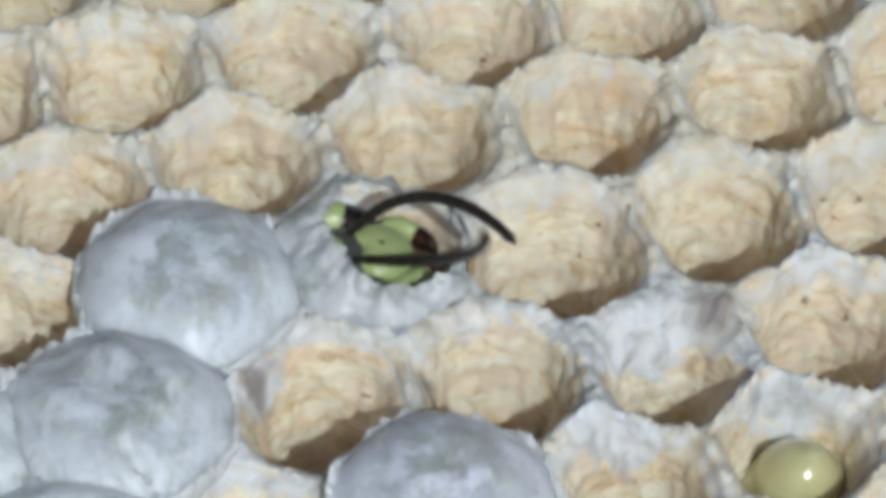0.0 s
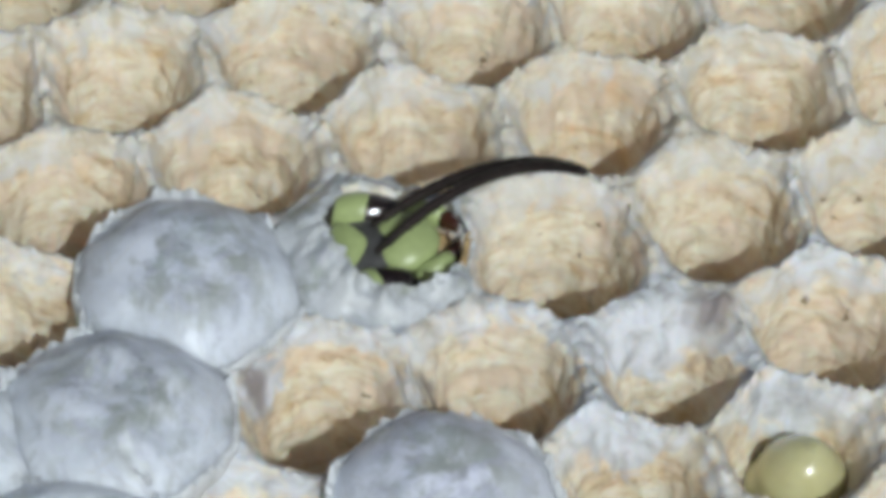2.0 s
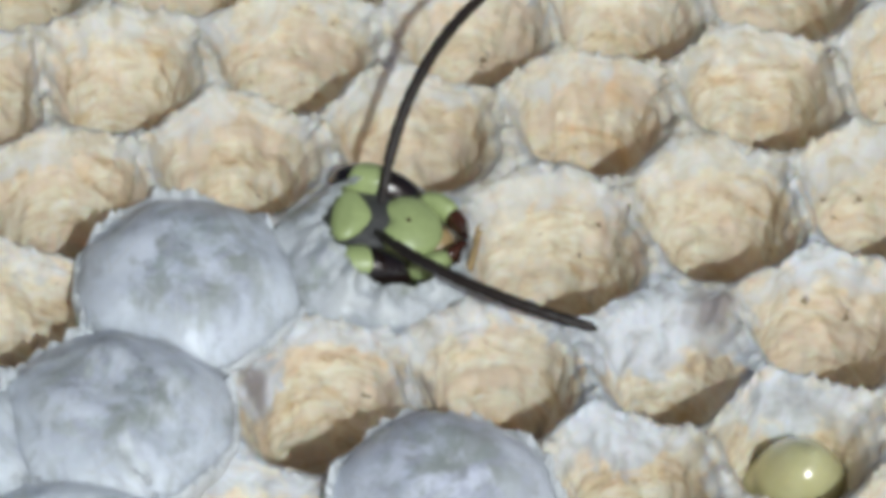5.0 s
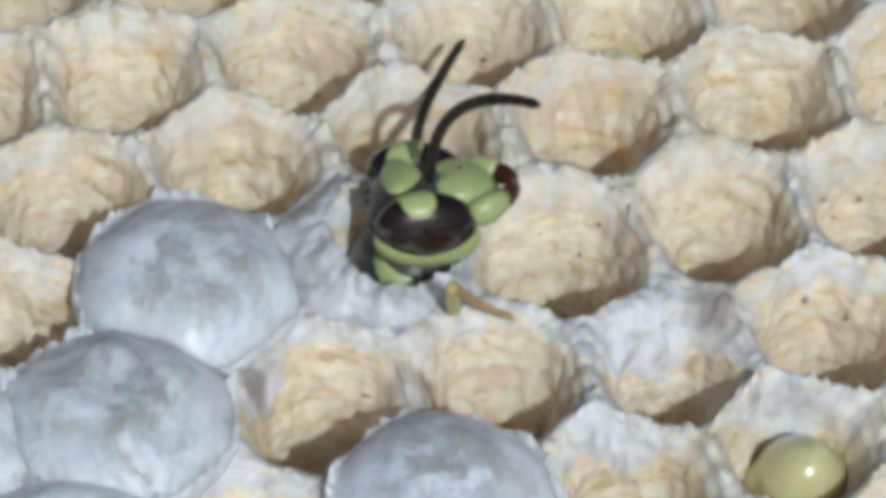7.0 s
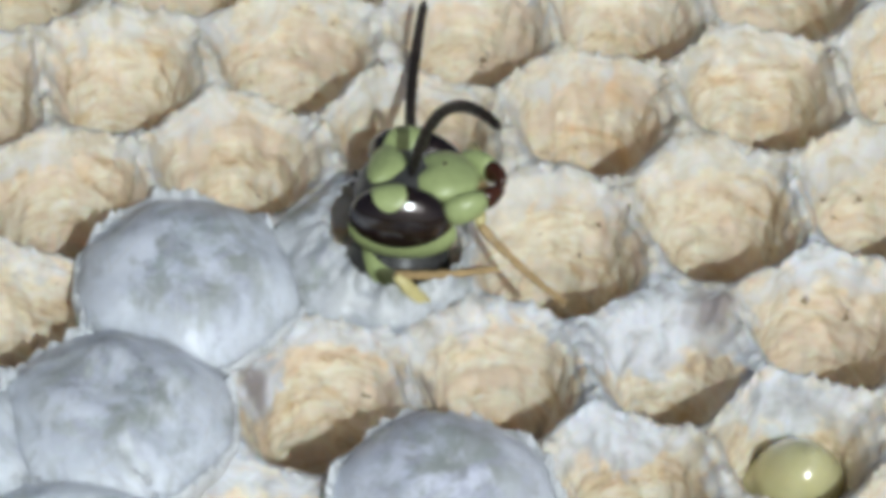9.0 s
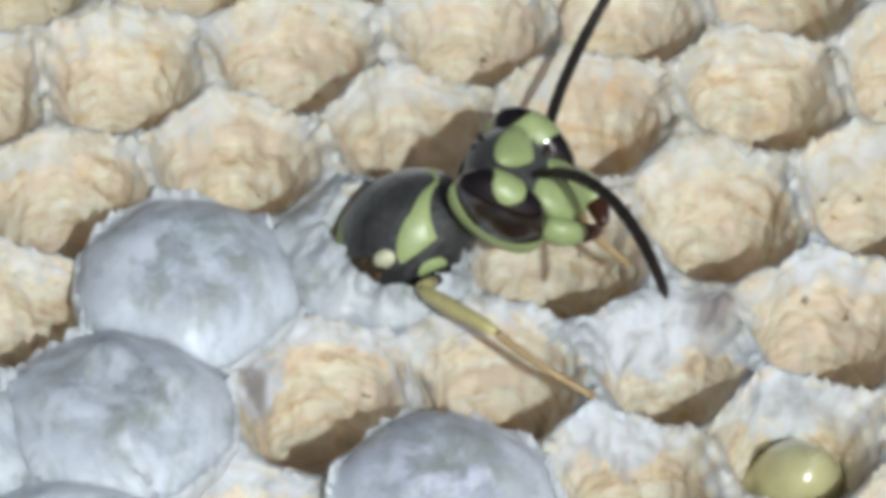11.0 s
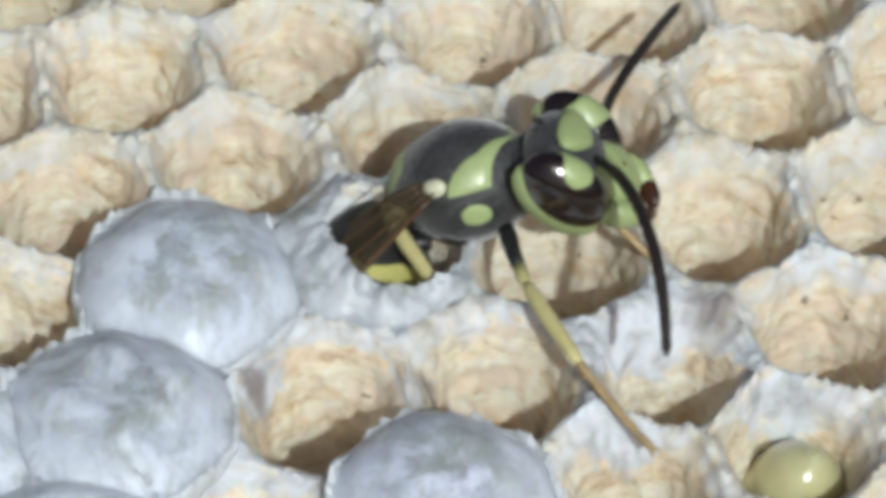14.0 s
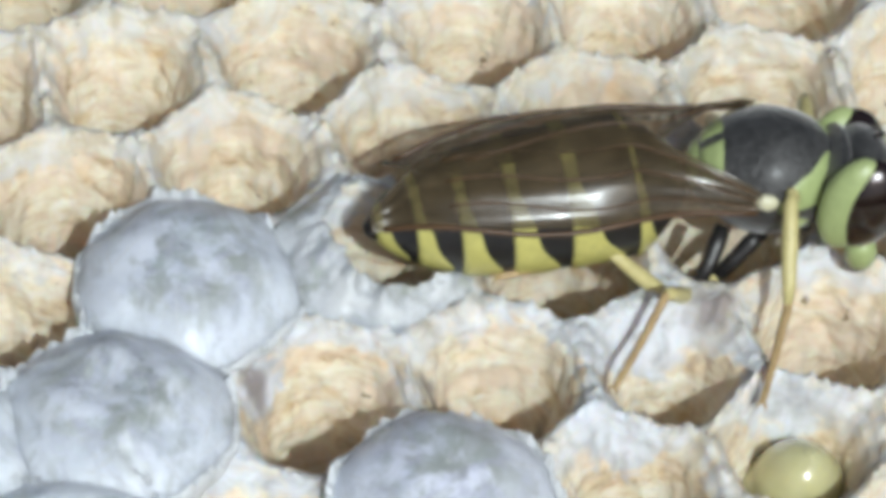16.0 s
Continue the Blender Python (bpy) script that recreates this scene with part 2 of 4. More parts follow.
# ---- the comb ----
STEP = 4.8
SHIFT = {(0, 0): (0.01, 0.43), (-1, 0): (-0.25, 0.32), (-2, 0): (-0.18, -0.35), (1, 0): (0.15, 0.26), (2, 0): (0.31, 0.1),
         (0, 1): (0.3, 0.3), (1, 1): (0.27, -0.36), (2, 1): (0.22, -0.04), (1, 2): (0.05, -0.24), (2, 2): (-0.3, -0.84),
         (3, 2): (-0.53, -0.08), (0, 2): (0.26, -0.19), (2, 3): (0.23, 0.03), (3, 3): (-0.25, 0.45), (0, -1): (0.17, -0.29),
         (-1, -1): (-0.22, -0.23), (-2, -1): (-0.28, -0.21), (-2, 1): (0.35, 0.24), (3, 1): (-0.11, -0.16), (3, 4): (0.1, 0.75), (4, 4): (-0.1, 0.85)}
CELLS = {}
for j in range(-4, 7):
    for i in range(-7, 9):
        x, y = STEP * (i - 0.5 * j), -0.866 * STEP * j
        if -17 < x - 0.22 * y < 20 and -22 < y < 14:
            dx, dy = SHIFT.get((i, j), (0.25 * math.sin(7 * i + 3 * j), 0.25 * math.cos(5 * i - 4 * j)))
            CELLS[i, j] = (x + dx, y + dy)
DEPTH = 15.6
# how far silk reaches down the wall of a cell: (millimetres, direction in degrees, width in degrees)
SILKY = {(2, 2): (2.1, 95, 60), (3, 3): (2.0, 75, 70), (3, 2): (0.7, 110, 70), (2, 1): (0.5, 100, 80), (2, 0): (0.6, 100, 80), (3, 0): (0.8, 100, 80), (1, 0): (0.6, 110, 80), (0, 2): (1.6, 140, 35), (2, 3): (1.3, 95, 70), (1, 2): (0.7, 120, 50), (3, 1): (1.6, 110, 60),
         (1, 1): (0.9, 100, 60), (-2, 0): (0.6, 120, 60), (0, 0): (0.6, 100, 70)}
# dark patches where the film has gone thin or mouldy: place and width
STAINS = ((6.14, -7.35, 0.55), (11.56, -4.72, 0.6), (5.13, -0.66, 0.3), (-1.5, -7.87, 0.3), (-6.08, -7.15, 0.35), (1.35, -8.29, 0.22))
# where the silk film on the walls is thick and white
FILMS = ((4.3, -6.9), (2.9, -7.9), (7.2, -9.7), (2.6, -10.2), (1.0, -7.0), (9.5, -5.0))


def ridge(x, y):
    """The height of the comb's crest over the plan."""
    p = Vector((x, y, 0.0))
    return 0.32 * noise.noise(p * 0.45 + Vector((3, 1, 5))) + 0.16 * noise.noise(p * 1.5) + 0.05 * noise.noise(p * 5.0)


def border(key, a):
    """How far the cell reaches in the direction a, to the middle of the wall that it shares."""
    cx, cy = CELLS[key]
    near, soft = 9.0, 0.0
    for dj in (-2, -1, 0, 1, 2):
        for di in (-2, -1, 0, 1, 2):
            other = (key[0] + di, key[1] + dj)
            if other == key:
                continue
            ox, oy = CELLS.get(other, (cx + STEP * (di - 0.5 * dj), cy - 0.866 * STEP * dj))
            d = math.hypot(ox - cx, oy - cy)
            c = math.cos(a - math.atan2(oy - cy, ox - cx))
            if c > 0.05:
                r = d / 2 / c
                near = min(near, r)
                soft += r ** -9.0
    return near, soft ** (-1 / 9.0)


def lip(x, y):
    """The frayed upper edge of a wall, the same for the two cells that share it."""
    p = Vector((x, y, 7.0))
    tuft = 0.55 * max(0.0, noise.noise(p * 2.7) - 0.3) + 0.45 * max(0.0, noise.noise(p * 5.5) - 0.30)
    return tuft + 0.10 * noise.noise(p * 1.6) + 0.035 * noise.noise(p * 4.3) + 0.10 * noise.noise(p * 9.1)


def cell_mesh(key, n=168):
    cx, cy = CELLS[key]
    seed = Vector((key[0] * 13.1, key[1] * 7.7, 2.0))
    drops = [0.36, 0.47, 0.6, 0.75, 0.9, 1.05, 1.2, 1.4, 1.6, 1.8, 2.0, 2.2, 2.4, 2.6, 2.8, 3.0, 3.25, 3.5, 3.75, 4.0, 4.3, 4.6, 4.9, 5.4, 6.2, 7.2, 9.0, 12.0, DEPTH]
    rings = [[] for _ in range(6 + len(drops) + 1)]
    silk = [[] for _ in rings]
    reach, aim, wide = SILKY.get(key, (0.65, 105, 60))
    reaches = [border(key, 2 * math.pi * c / n) for c in range(n)]
    round_r = 1.03 * sorted(rb for rb, rs in reaches)[n // 5]
    for c in range(n):
        a = 2 * math.pi * c / n
        rb, rs = reaches[c]
        ca, sa = math.cos(a), math.sin(a)
        way = Vector((ca, sa, 0))
        thick = 0.19 + 0.08 * noise.noise(way * 2.1 + seed)
        ri = min(rb - thick, rs * 0.99 - 0.10)
        ri = 0.5 * ri + 0.5 * min(ri, round_r - thick)
        top = ridge(cx + rb * ca, cy + rb * sa)
        edge = (math.degrees(a) - aim + 180) % 360 - 180
        low = 0.05 + 0.35 * noise.noise(way * 1.6 + seed) + (0.2 + 0.8 * reach) * math.exp(-(edge / wide) ** 2) + 0.35 * noise.noise(way * 4.5 + seed)
        span = rb - ri
        for k, (f, drop, jag) in enumerate(((0.0, 0.0, 1.0), (0.3, 0.01, 1.0), (0.6, 0.045, 0.85), (0.82, 0.10, 0.65), (0.97, 0.18, 0.4), (1.04, 0.27, 0.2))):
            r = rb - span * f
            x, y = r * ca, r * sa
            rings[k].append((x, y, top - drop + jag * lip(cx + x, cy + y)))
            silk[k].append(max(0.4, min(1.0, 0.70 + 0.9 * (span - 0.24))))
        for k, d in enumerate(drops):
            layer = 0.18 * noise.noise(Vector((ca * 1.6, sa * 1.6, d * 0.7)) + seed) + 0.10 * noise.noise(Vector((ca * 5, sa * 5, d * 2.2)) + seed)
            even = ri + (min(ri, round_r - 0.25) - ri) * min(1.0, d / 1.4)
            r = even - 0.03 - 0.02 * d - 0.13 * min(d, 5.0) - 0.20 * (1 - math.exp(-d / 0.8)) + layer * min(1, d)
            rings[6 + k].append((r * ca, r * sa, top * max(0, 1 - d / 3) - d))
            silk[6 + k].append(max(0.0, min(1.0, 0.5 + (low - d) * 1.1)))
        rings[-1].append((0.05 * ca, 0.05 * sa, -DEPTH - 0.1))
        silk[-1].append(0.0)
    pts = [p for ring in rings for p in ring]
    me = mesh_of("cell", pts, [tuple(reversed(f)) for f in grid_faces(len(rings), n)], PAPER)
    pale = []
    for x, y, z in pts:
        pale.append(max(0.0, min(1.0, max(1.6 - math.hypot(cx + x + 2.2, (cy + y + 4.0)) / 2.6, 1.9 - math.hypot(cx + x + 8.8, cy + y + 8.0) / 4.2,
                                      *[1.7 - math.hypot(cx + x - px, cy + y - py) / 1.5 for px, py in FILMS]))))
    me.attributes.new("white", "FLOAT", "POINT").data.foreach_set("value", pale)
    dark = [max(0.0, min(1.0, max(1.5 - math.hypot((cx + x - px) / wide, (cy + y - py) / wide) + 0.5 * noise.noise(Vector((cx + x, cy + y, z)) * 2.5) for px, py, wide in STAINS))) for x, y, z in pts]
    me.attributes.new("stain", "FLOAT", "POINT").data.foreach_set("value", dark)
    me.attributes.new("silk", "FLOAT", "POINT").data.foreach_set("value", [v for row in silk for v in row])
    return me


comb = tagged(new("wasp_comb"), "open paper comb of tan hexagonal cells with pale silk rims", "wasp comb")
comb.location = (0, 0, 0)
cell_at = {}
for key, (x, y) in CELLS.items():
    cell_at[key] = hang("cell", cell_mesh(key), comb)
    cell_at[key].location = (x * MM, y * MM, 0)


def cap_reach(key, a, wide):
    """The cap's outline: a rounded form of its cell's."""
    rb, rs = border(key, a)
    ring = [border(key, math.pi * k / 12)[0] for k in range(24)]
    return (0.18 * rb + 0.27 * rs + 0.55 * sum(ring) / 24) * wide


def dome_mesh(key, high, mat, lump=0.25, shift=(0, 0), wide=1.0, n=110, rows=34):
    """A cocoon's cap: a closed dome of silk that grows out of a cell's rim."""
    cx, cy = CELLS[key]
    pts = []
    reach = [cap_reach(key, 2 * math.pi * c / n, wide) for c in range(n)]
    for r in range(rows):
        f = 1 - r / (rows - 1) * 0.995
        for c in range(n):
            a = 2 * math.pi * c / n
            rad = reach[c] * f
            x, y = rad * math.cos(a) + shift[0] * (1 - 0.3 * f), rad * math.sin(a) + shift[1] * (1 - 0.3 * f)
            rise = high * max(0.0, 1 - f ** 2.6) ** 0.9
            q = Vector((cx + x, cy + y, high))
            rough = noise.noise(q * 0.8) + 0.36 * noise.noise(q * 1.9) + 0.12 * noise.noise(q * 4.2)
            z = 0.05 + rise + lump * (1 - f ** 5) * rough + 0.015 * noise.noise(q * 9) + 0.14 * f ** 8 * noise.noise(q * 5.5)
            pts.append((x, y, z))
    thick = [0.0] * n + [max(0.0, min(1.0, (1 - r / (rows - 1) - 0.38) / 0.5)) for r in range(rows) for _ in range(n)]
    skirt = [(x * 0.97, y * 0.97, -0.9) for x, y, z in pts[:n]]
    me = mesh_of("cap", skirt + pts, [tuple(reversed(f)) for f in grid_faces(rows + 1, n)] + [tuple(rows * n + c for c in range(n))], mat)
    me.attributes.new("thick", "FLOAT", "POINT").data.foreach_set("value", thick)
    return me


def fringe_mesh(key, shift=(0, 0), wide=1.0, n=320):
    """The ragged white edge where a cap's silk is torn and felted onto its cell."""
    cx, cy = CELLS[key]
    rings = [[] for _ in range(6)]
    for c in range(n):
        a = 2 * math.pi * c / n
        rad = cap_reach(key, a, wide)
        q = Vector((cx + rad * math.cos(a), cy + rad * math.sin(a), 4.0))
        tall = 0.16 + 0.42 * noise.noise(q * 0.9) + 0.55 * max(0.0, noise.noise(q * 3.1) - 0.05) + 0.35 * max(0.0, noise.noise(q * 7.5))
        lean = 0.05 + 0.22 * noise.noise(q * 2.0)
        for ring, (dr, z) in zip(rings, ((-0.30, -0.5), (-0.16, 0.06), (-0.02 + lean, max(0.0, tall)), (0.03 + lean, max(-0.02, tall - 0.03)), (0.10 + 0.5 * lean, 0.02), (0.06, -0.6))):
            r = rad + dr
            ring.append((r * math.cos(a) + shift[0] * 0.7, r * math.sin(a) + shift[1] * 0.7, z))
    me = mesh_of("fringe", [p for ring in rings for p in ring], grid_faces(6, n), SILK_WHITE)
    me.attributes.new("thick", "FLOAT", "POINT").data.foreach_set("value", [1.0] * (6 * n))
    return me


def cap(key, high, mat, label, **more):
    ob = hang("cap", dome_mesh(key, high, mat, **more), cell_at[key], label)
    hang("fringe", fringe_mesh(key, more.get("shift", (0, 0)), more["wide"]), cell_at[key], "ragged white silk edge")
    return ob


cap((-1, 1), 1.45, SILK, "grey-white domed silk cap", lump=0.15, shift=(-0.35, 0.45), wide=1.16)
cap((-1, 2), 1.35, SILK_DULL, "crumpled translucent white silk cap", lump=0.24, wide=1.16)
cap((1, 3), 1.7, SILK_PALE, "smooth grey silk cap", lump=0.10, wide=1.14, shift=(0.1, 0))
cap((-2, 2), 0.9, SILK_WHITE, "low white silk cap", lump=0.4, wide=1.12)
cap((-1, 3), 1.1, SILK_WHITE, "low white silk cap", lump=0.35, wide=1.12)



def board_mesh(wide, deep, thick, soft):
    """A board with rounded corners and eased edges, its top at height 0."""
    rings = []
    for grow, z in ((-0.6, 0.0), (0.0, -0.6), (0.0, 0.6 - thick), (-0.6, -thick)):
        ring = []
        for k in range(4):
            for m in range(7):
                a = math.pi / 2 * (k + m / 6)
                cx, cy = (wide - soft) * (1 if k in (0, 3) else -1), (deep - soft) * (1 if k in (0, 1) else -1)
                ring.append((cx + (soft + grow) * math.cos(a), cy + (soft + grow) * math.sin(a), z))
        rings.append(ring)
    n = len(rings[0])
    faces = [tuple(reversed(f)) for f in grid_faces(4, n)] + [tuple(range(n)), tuple(reversed(range(3 * n, 4 * n)))]
    return mesh_of("ground", [p for ring in rings for p in ring], faces, ground_material(), False)


table = hang("ground", board_mesh(70, 60, 9, 4))
table.location = (0, -3 * MM, (-DEPTH - 0.14) * MM)
tagged(table, "plain wooden board under the comb", "table", kind="structure")


from mathutils.bvhtree import BVHTree

THREAD = plain("loose_silk_thread", (0.60, 0.61, 0.63), 0.5, 0.5, 0.1)


# ---- the chewed cap, larvae ----
def chewed_cap(key):
    """What the wasp has left of its cap: a ragged collar, widest on the side away from its way out."""
    hx, hy = 0.16, 0.22
    n, rows, pts, under = 160, 14, [], []
    rng = random.Random(5)
    edge = []
    tooth = 0.0
    for c in range(n):
        a = 2 * math.pi * c / n
        tooth = 0.45 * tooth + 0.55 * rng.uniform(-1, 1)
        way = Vector((math.cos(a), math.sin(a), 0))
        left = max(0.0, math.cos(a - radians(148))) ** 0.7
        front = max(0.0, math.cos(a - radians(258))) ** 0.8
        hole = 1.98 - 0.50 * left - 0.22 * front + 0.30 * max(0.0, math.cos(a - radians(-25))) + 0.16 * noise.noise(way * 3) + 0.14 * noise.noise(way * 8) + 0.10 * tooth
        edge.append((a, hole, left, front))
    for r in range(rows):
        f = r / (rows - 1)
        for a, hole, left, front in edge:
            ca, sa = math.cos(a), math.sin(a)
            far = 0.4
            for _ in range(60):
                x, y = hx + far * ca, hy + far * sa
                if math.hypot(x, y) > border(key, math.atan2(y, x))[0] * 0.985:
                    break
                far += 0.05
            far = max(far, hole + 0.15)
            rad = far + (hole - far) * f
            x, y = hx + rad * ca, hy + rad * sa
            q = Vector((x, y, 3))
            rise = (0.22 + 0.85 * left + 0.36 * front) * (1 - (1 - f) ** 2.6) + 0.34 * noise.noise(q * 1.3) + 0.22 * noise.noise(q * 3.2) + 0.07 * noise.noise(q * 8)
            z = 0.12 + rise * (0.25 + 0.75 * f)
            pts.append((x, y, z))
            under.append((x, y, z - 0.07))
    k = rows * n
    faces = [tuple(reversed(f)) for f in grid_faces(rows, n)] + [tuple(i + k for i in f) for f in grid_faces(rows, n)]
    for c in range(n):
        d = (c + 1) % n
        b = (rows - 1) * n
        faces.append((b + c, b + d, k + b + d, k + b + c))
    me = mesh_of("torn_cap", pts + under, faces, SILK_TORN)
    me.attributes.new("thick", "FLOAT", "POINT").data.foreach_set("value", [max(0.0, min(1.0, 0.40 + 1.8 * noise.noise(Vector(p) * 1.2))) for p in pts + under])
    return me


torn = hang("torn_cap", chewed_cap((0, 1)), cell_at[0, 1], "ragged white silk cap chewed open")


def silk_threads():
    """Loose white fibres draped over the caps and along the rims."""
    rng = random.Random(11)
    pts, faces = [], []
    for ob in [o for o in bpy.data.objects if o.name.split(".")[0] in ("cell", "cap", "torn_cap")]:
        base = ob.location + (ob.parent.location if ob.name.split(".")[0] != "cell" else Vector())
        k = len(pts)
        pts += [(v.co + base) / MM for v in ob.data.vertices]
        faces += [[i + k for i in p.vertices] for p in ob.data.polygons]
    tree = BVHTree.FromPolygons(pts, faces)
    strands = []

    def drape(x, y, way, length, bend, thick, loose):
        path, steps = [], max(5, int(length / 0.16))
        for k in range(steps + 1):
            hit = tree.ray_cast(Vector((x, y, 9.0)), Vector((0, 0, -1)))[0]
            if hit is None or hit.z < -0.7:
                break
            path.append((x, y, hit.z + 0.015 + loose * math.sin(math.pi * k / steps)))
            way += bend * 0.16 + rng.uniform(-0.12, 0.12)
            x, y = x + math.cos(way) * length / steps, y + math.sin(way) * length / steps
        if len(path) > 4:
            strands.append(tube(path, [thick * (1 - 0.6 * abs(2 * k / (len(path) - 1) - 1)) for k in range(len(path))], 5))

    webs = [(-1, 1)] + [(-1, 2)] * 4 + [(0, 1)] * 3 + [(-2, 2)] * 2 + [(-1, 3)] * 2
    for _ in range(150):
        cx, cy = CELLS[rng.choice(webs)]
        drape(cx + rng.gauss(0, 1.5), cy + rng.gauss(0, 1.5), rng.uniform(0, 6.3), rng.uniform(0.6, 1.8), rng.uniform(-0.6, 0.6), rng.uniform(0.007, 0.016), rng.uniform(0, 0.05))
    for key, (cx, cy) in CELLS.items():
        for _ in range(7):
            a = rng.uniform(0, 6.3)
            r = border(key, a)[0] + rng.uniform(-0.12, 0.0)
            x, y = cx + r * math.cos(a), cy + r * math.sin(a)
            drape(x, y, a + math.pi / 2 + rng.gauss(0, 0.5), rng.uniform(0.6, 1.5), 0.0, rng.uniform(0.008, 0.018), rng.uniform(0.0, 0.06))
    return mesh_of("silk_threads", *join(*strands), THREAD)


threads = hang("silk_threads", silk_threads(), comb, "loose white silk fibres")
tagged(threads, "loose white silk fibres", kind="stuff")


def larva(key, wide, label):
    """A fat pale grub, head up in its cell: a ringed body with a small blunt head."""
    def ringed(u):
        a = 1 + 0.03 * math.cos(9 * u.z * 2.2)
        return (u.x * a, u.y * a, u.z + 0.03 * math.exp(-((u.x - 0.2) ** 2 + u.y ** 2) / 0.05))
    pts, faces = blob((wide, wide, 2.6), (0, 0, -2.4), ringed, 56)
    root = tagged(new("larva"), label, "larva", "larvae in the cells")
    hang("body", mesh_of("body", pts, faces, LARVA), root)
    face = marking((wide, wide, 2.6), (0, 0, -2.4), lambda u: 0.16 - math.hypot(u.x - 0.1, u.y - 0.1) if u.z > 0 else -1, 0.03, ringed, 120)
    hang("head", mesh_of("head", face[0], face[1], LARVA), root)
    root.location = (CELLS[key][0] * MM, CELLS[key][1] * MM, -3 * MM)
    return root


larva_front = larva((3, 3), 1.42, "shiny yellow larva in an open paper cell")
larva_back = larva((1, -1), 1.5, "yellowish larva deep in its paper cell")
larva_edge = larva((-3, -2), 1.5, "yellowish larva low in its paper cell")

# ---- the wasp ----
wasp = tagged(new("wasp"), "young black and yellow wasp crawling out of its silk-capped cell", "wasp")


def piece(name, shape, mat, parent, label=""):
    return hang(name, mesh_of(name, shape[0], shape[1], mat), parent, label)


def head_form(u):
    low = max(0.0, -u.z)
    return (u.x * (0.9 if u.x > 0 else 0.8), u.y * (1 - 0.38 * low ** 1.5), u.z)


HEAD_R, HEAD_AT = (1.12, 1.52, 1.52), (0, 0, -0.10)
head = piece("head", blob(HEAD_R, HEAD_AT, head_form, 56), FUZZ, wasp, "black head with pale green face")
piece("occiput", blob((0.36, 1.60, 1.36), (-0.66, 0, -0.10), head_form, 48), FUZZ, head)
feelers = []
for s in (-1, 1):
    tip = Matrix.Rotation(radians(-8 * s), 3, "X")
    EYE_R, EYE_AT = (1.0, 0.66, 1.38), (0.14, 1.25 * s, -0.06)
    piece("compound_eye", blob(EYE_R, EYE_AT, None, 48, tip), EYE_BROWN, head, "glossy dark brown eye")

    def notch(u, s=s):
        return 0.32 - math.hypot(u.z - 0.28 + 0.10 * (u.y * s), 0.62 * max(0.0, u.y * s - 0.26)) if u.x > 0.05 else -1
    piece("eye_spot", marking(EYE_R, EYE_AT, notch, 0.04, None, 110, tip), GREEN, head, "pale green spot in the notch of the eye")
    piece("cheek_stripe", blob((0.82, 0.55, 1.44), (-0.24, 1.25 * s, -0.14), None, 48, tip), GREEN, head, "pale green stripe behind the eye")
    jaw = tube([(0.40, 1.06 * s, -1.20), (0.52, 1.04 * s, -1.44), (0.64, 0.93 * s, -1.72), (0.72, 0.78 * s, -1.96), (0.77, 0.62 * s, -2.14)], [0.30, 0.41, 0.43, 0.37, 0.28], 24, 0.8, (1, 0, 0))
    piece("mandible", jaw, GREEN, head, "pale green jaw")
    bite = tube([(0.73, 0.69 * s, -2.05), (0.78, 0.55 * s, -2.20), (0.81, 0.37 * s, -2.36), (0.82, 0.18 * s, -2.47), (0.81, 0.04 * s, -2.53)], [0.30, 0.31, 0.26, 0.18, 0.06], 20, 0.8, (1, 0, 0))
    piece("jaw_tip", bite, BROWN, head, "red-brown toothed tip of the jaw")


def clypeus_form(u):
    notch = 0.28 * math.exp(-((u.y / 0.28) ** 2)) if u.z > 0 else 0
    return (u.x, u.y * (1.0 + 0.12 * u.z), u.z - notch * u.z)


piece("clypeus", blob((0.44, 0.94, 0.88), (0.79, 0, -1.02), clypeus_form, 44), GREEN, head, "pale green face plate with a dark dot")
piece("face_dot", blob((0.03, 0.07, 0.06), (1.225, 0, -0.92), None, 12), BROWN, head, "dark dot")
piece("face_shield", blob((0.26, 0.72, 0.56), (0.87, 0, 0.54), lambda u: (u.x - 0.5 * max(0, u.z), u.y * (1 + 0.5 * u.z), u.z), 36), GREEN, head, "pale green shield between the antennae")
piece("mouth", blob((0.28, 0.44, 0.42), (0.42, 0, -1.85), None, 24), AMBER, head, "amber mouthparts")
for x, y in ((0.36, 0.0), (0.16, -0.22), (0.16, 0.22)):
    piece("ocellus", blob((0.1, 0.1, 0.08), (x, y, 1.41), None, 14), EYE_BROWN, head)

FEELER = 7.4


def feeler_shape():
    """A gently curled antenna: a smooth stalk, then a whip of twelve ringed joints."""
    path, radii, x, z, steps = [], [], 0.0, 0.0, 140
    for k in range(steps + 1):
        f = k / steps
        a = radians(-62) * max(0.0, (f - 0.1) / 0.9)
        path.append((x, 0, z))
        x, z = x + FEELER / steps * math.cos(a), z + FEELER / steps * math.sin(a)
        joint = ((f - 0.17) * 14.5) % 1.0
        r = 0.125 if f < 0.15 else 0.162 * (1 - 0.22 * max(0, f - 0.75) * 4) * (1 - 0.13 * (abs(joint - 0.5) * 2) ** 4)
        if f < 0.05:
            r *= 0.7
        if f > 0.98:
            r *= 0.6
        radii.append(r)
    return tube(path, radii, 14, 1.0, (0, 1, 0))


for s in (-1, 1):
    pts, faces = feeler_shape()
    ob = piece("antenna", (pts, faces), FEELER_BLACK, head, "long curved black antenna")
    ob.location = (1.05 * MM, 0.45 * s * MM, -0.15 * MM)
    feelers.append(ob)

# thorax
TH_R = (2.15, 1.78, 1.66)


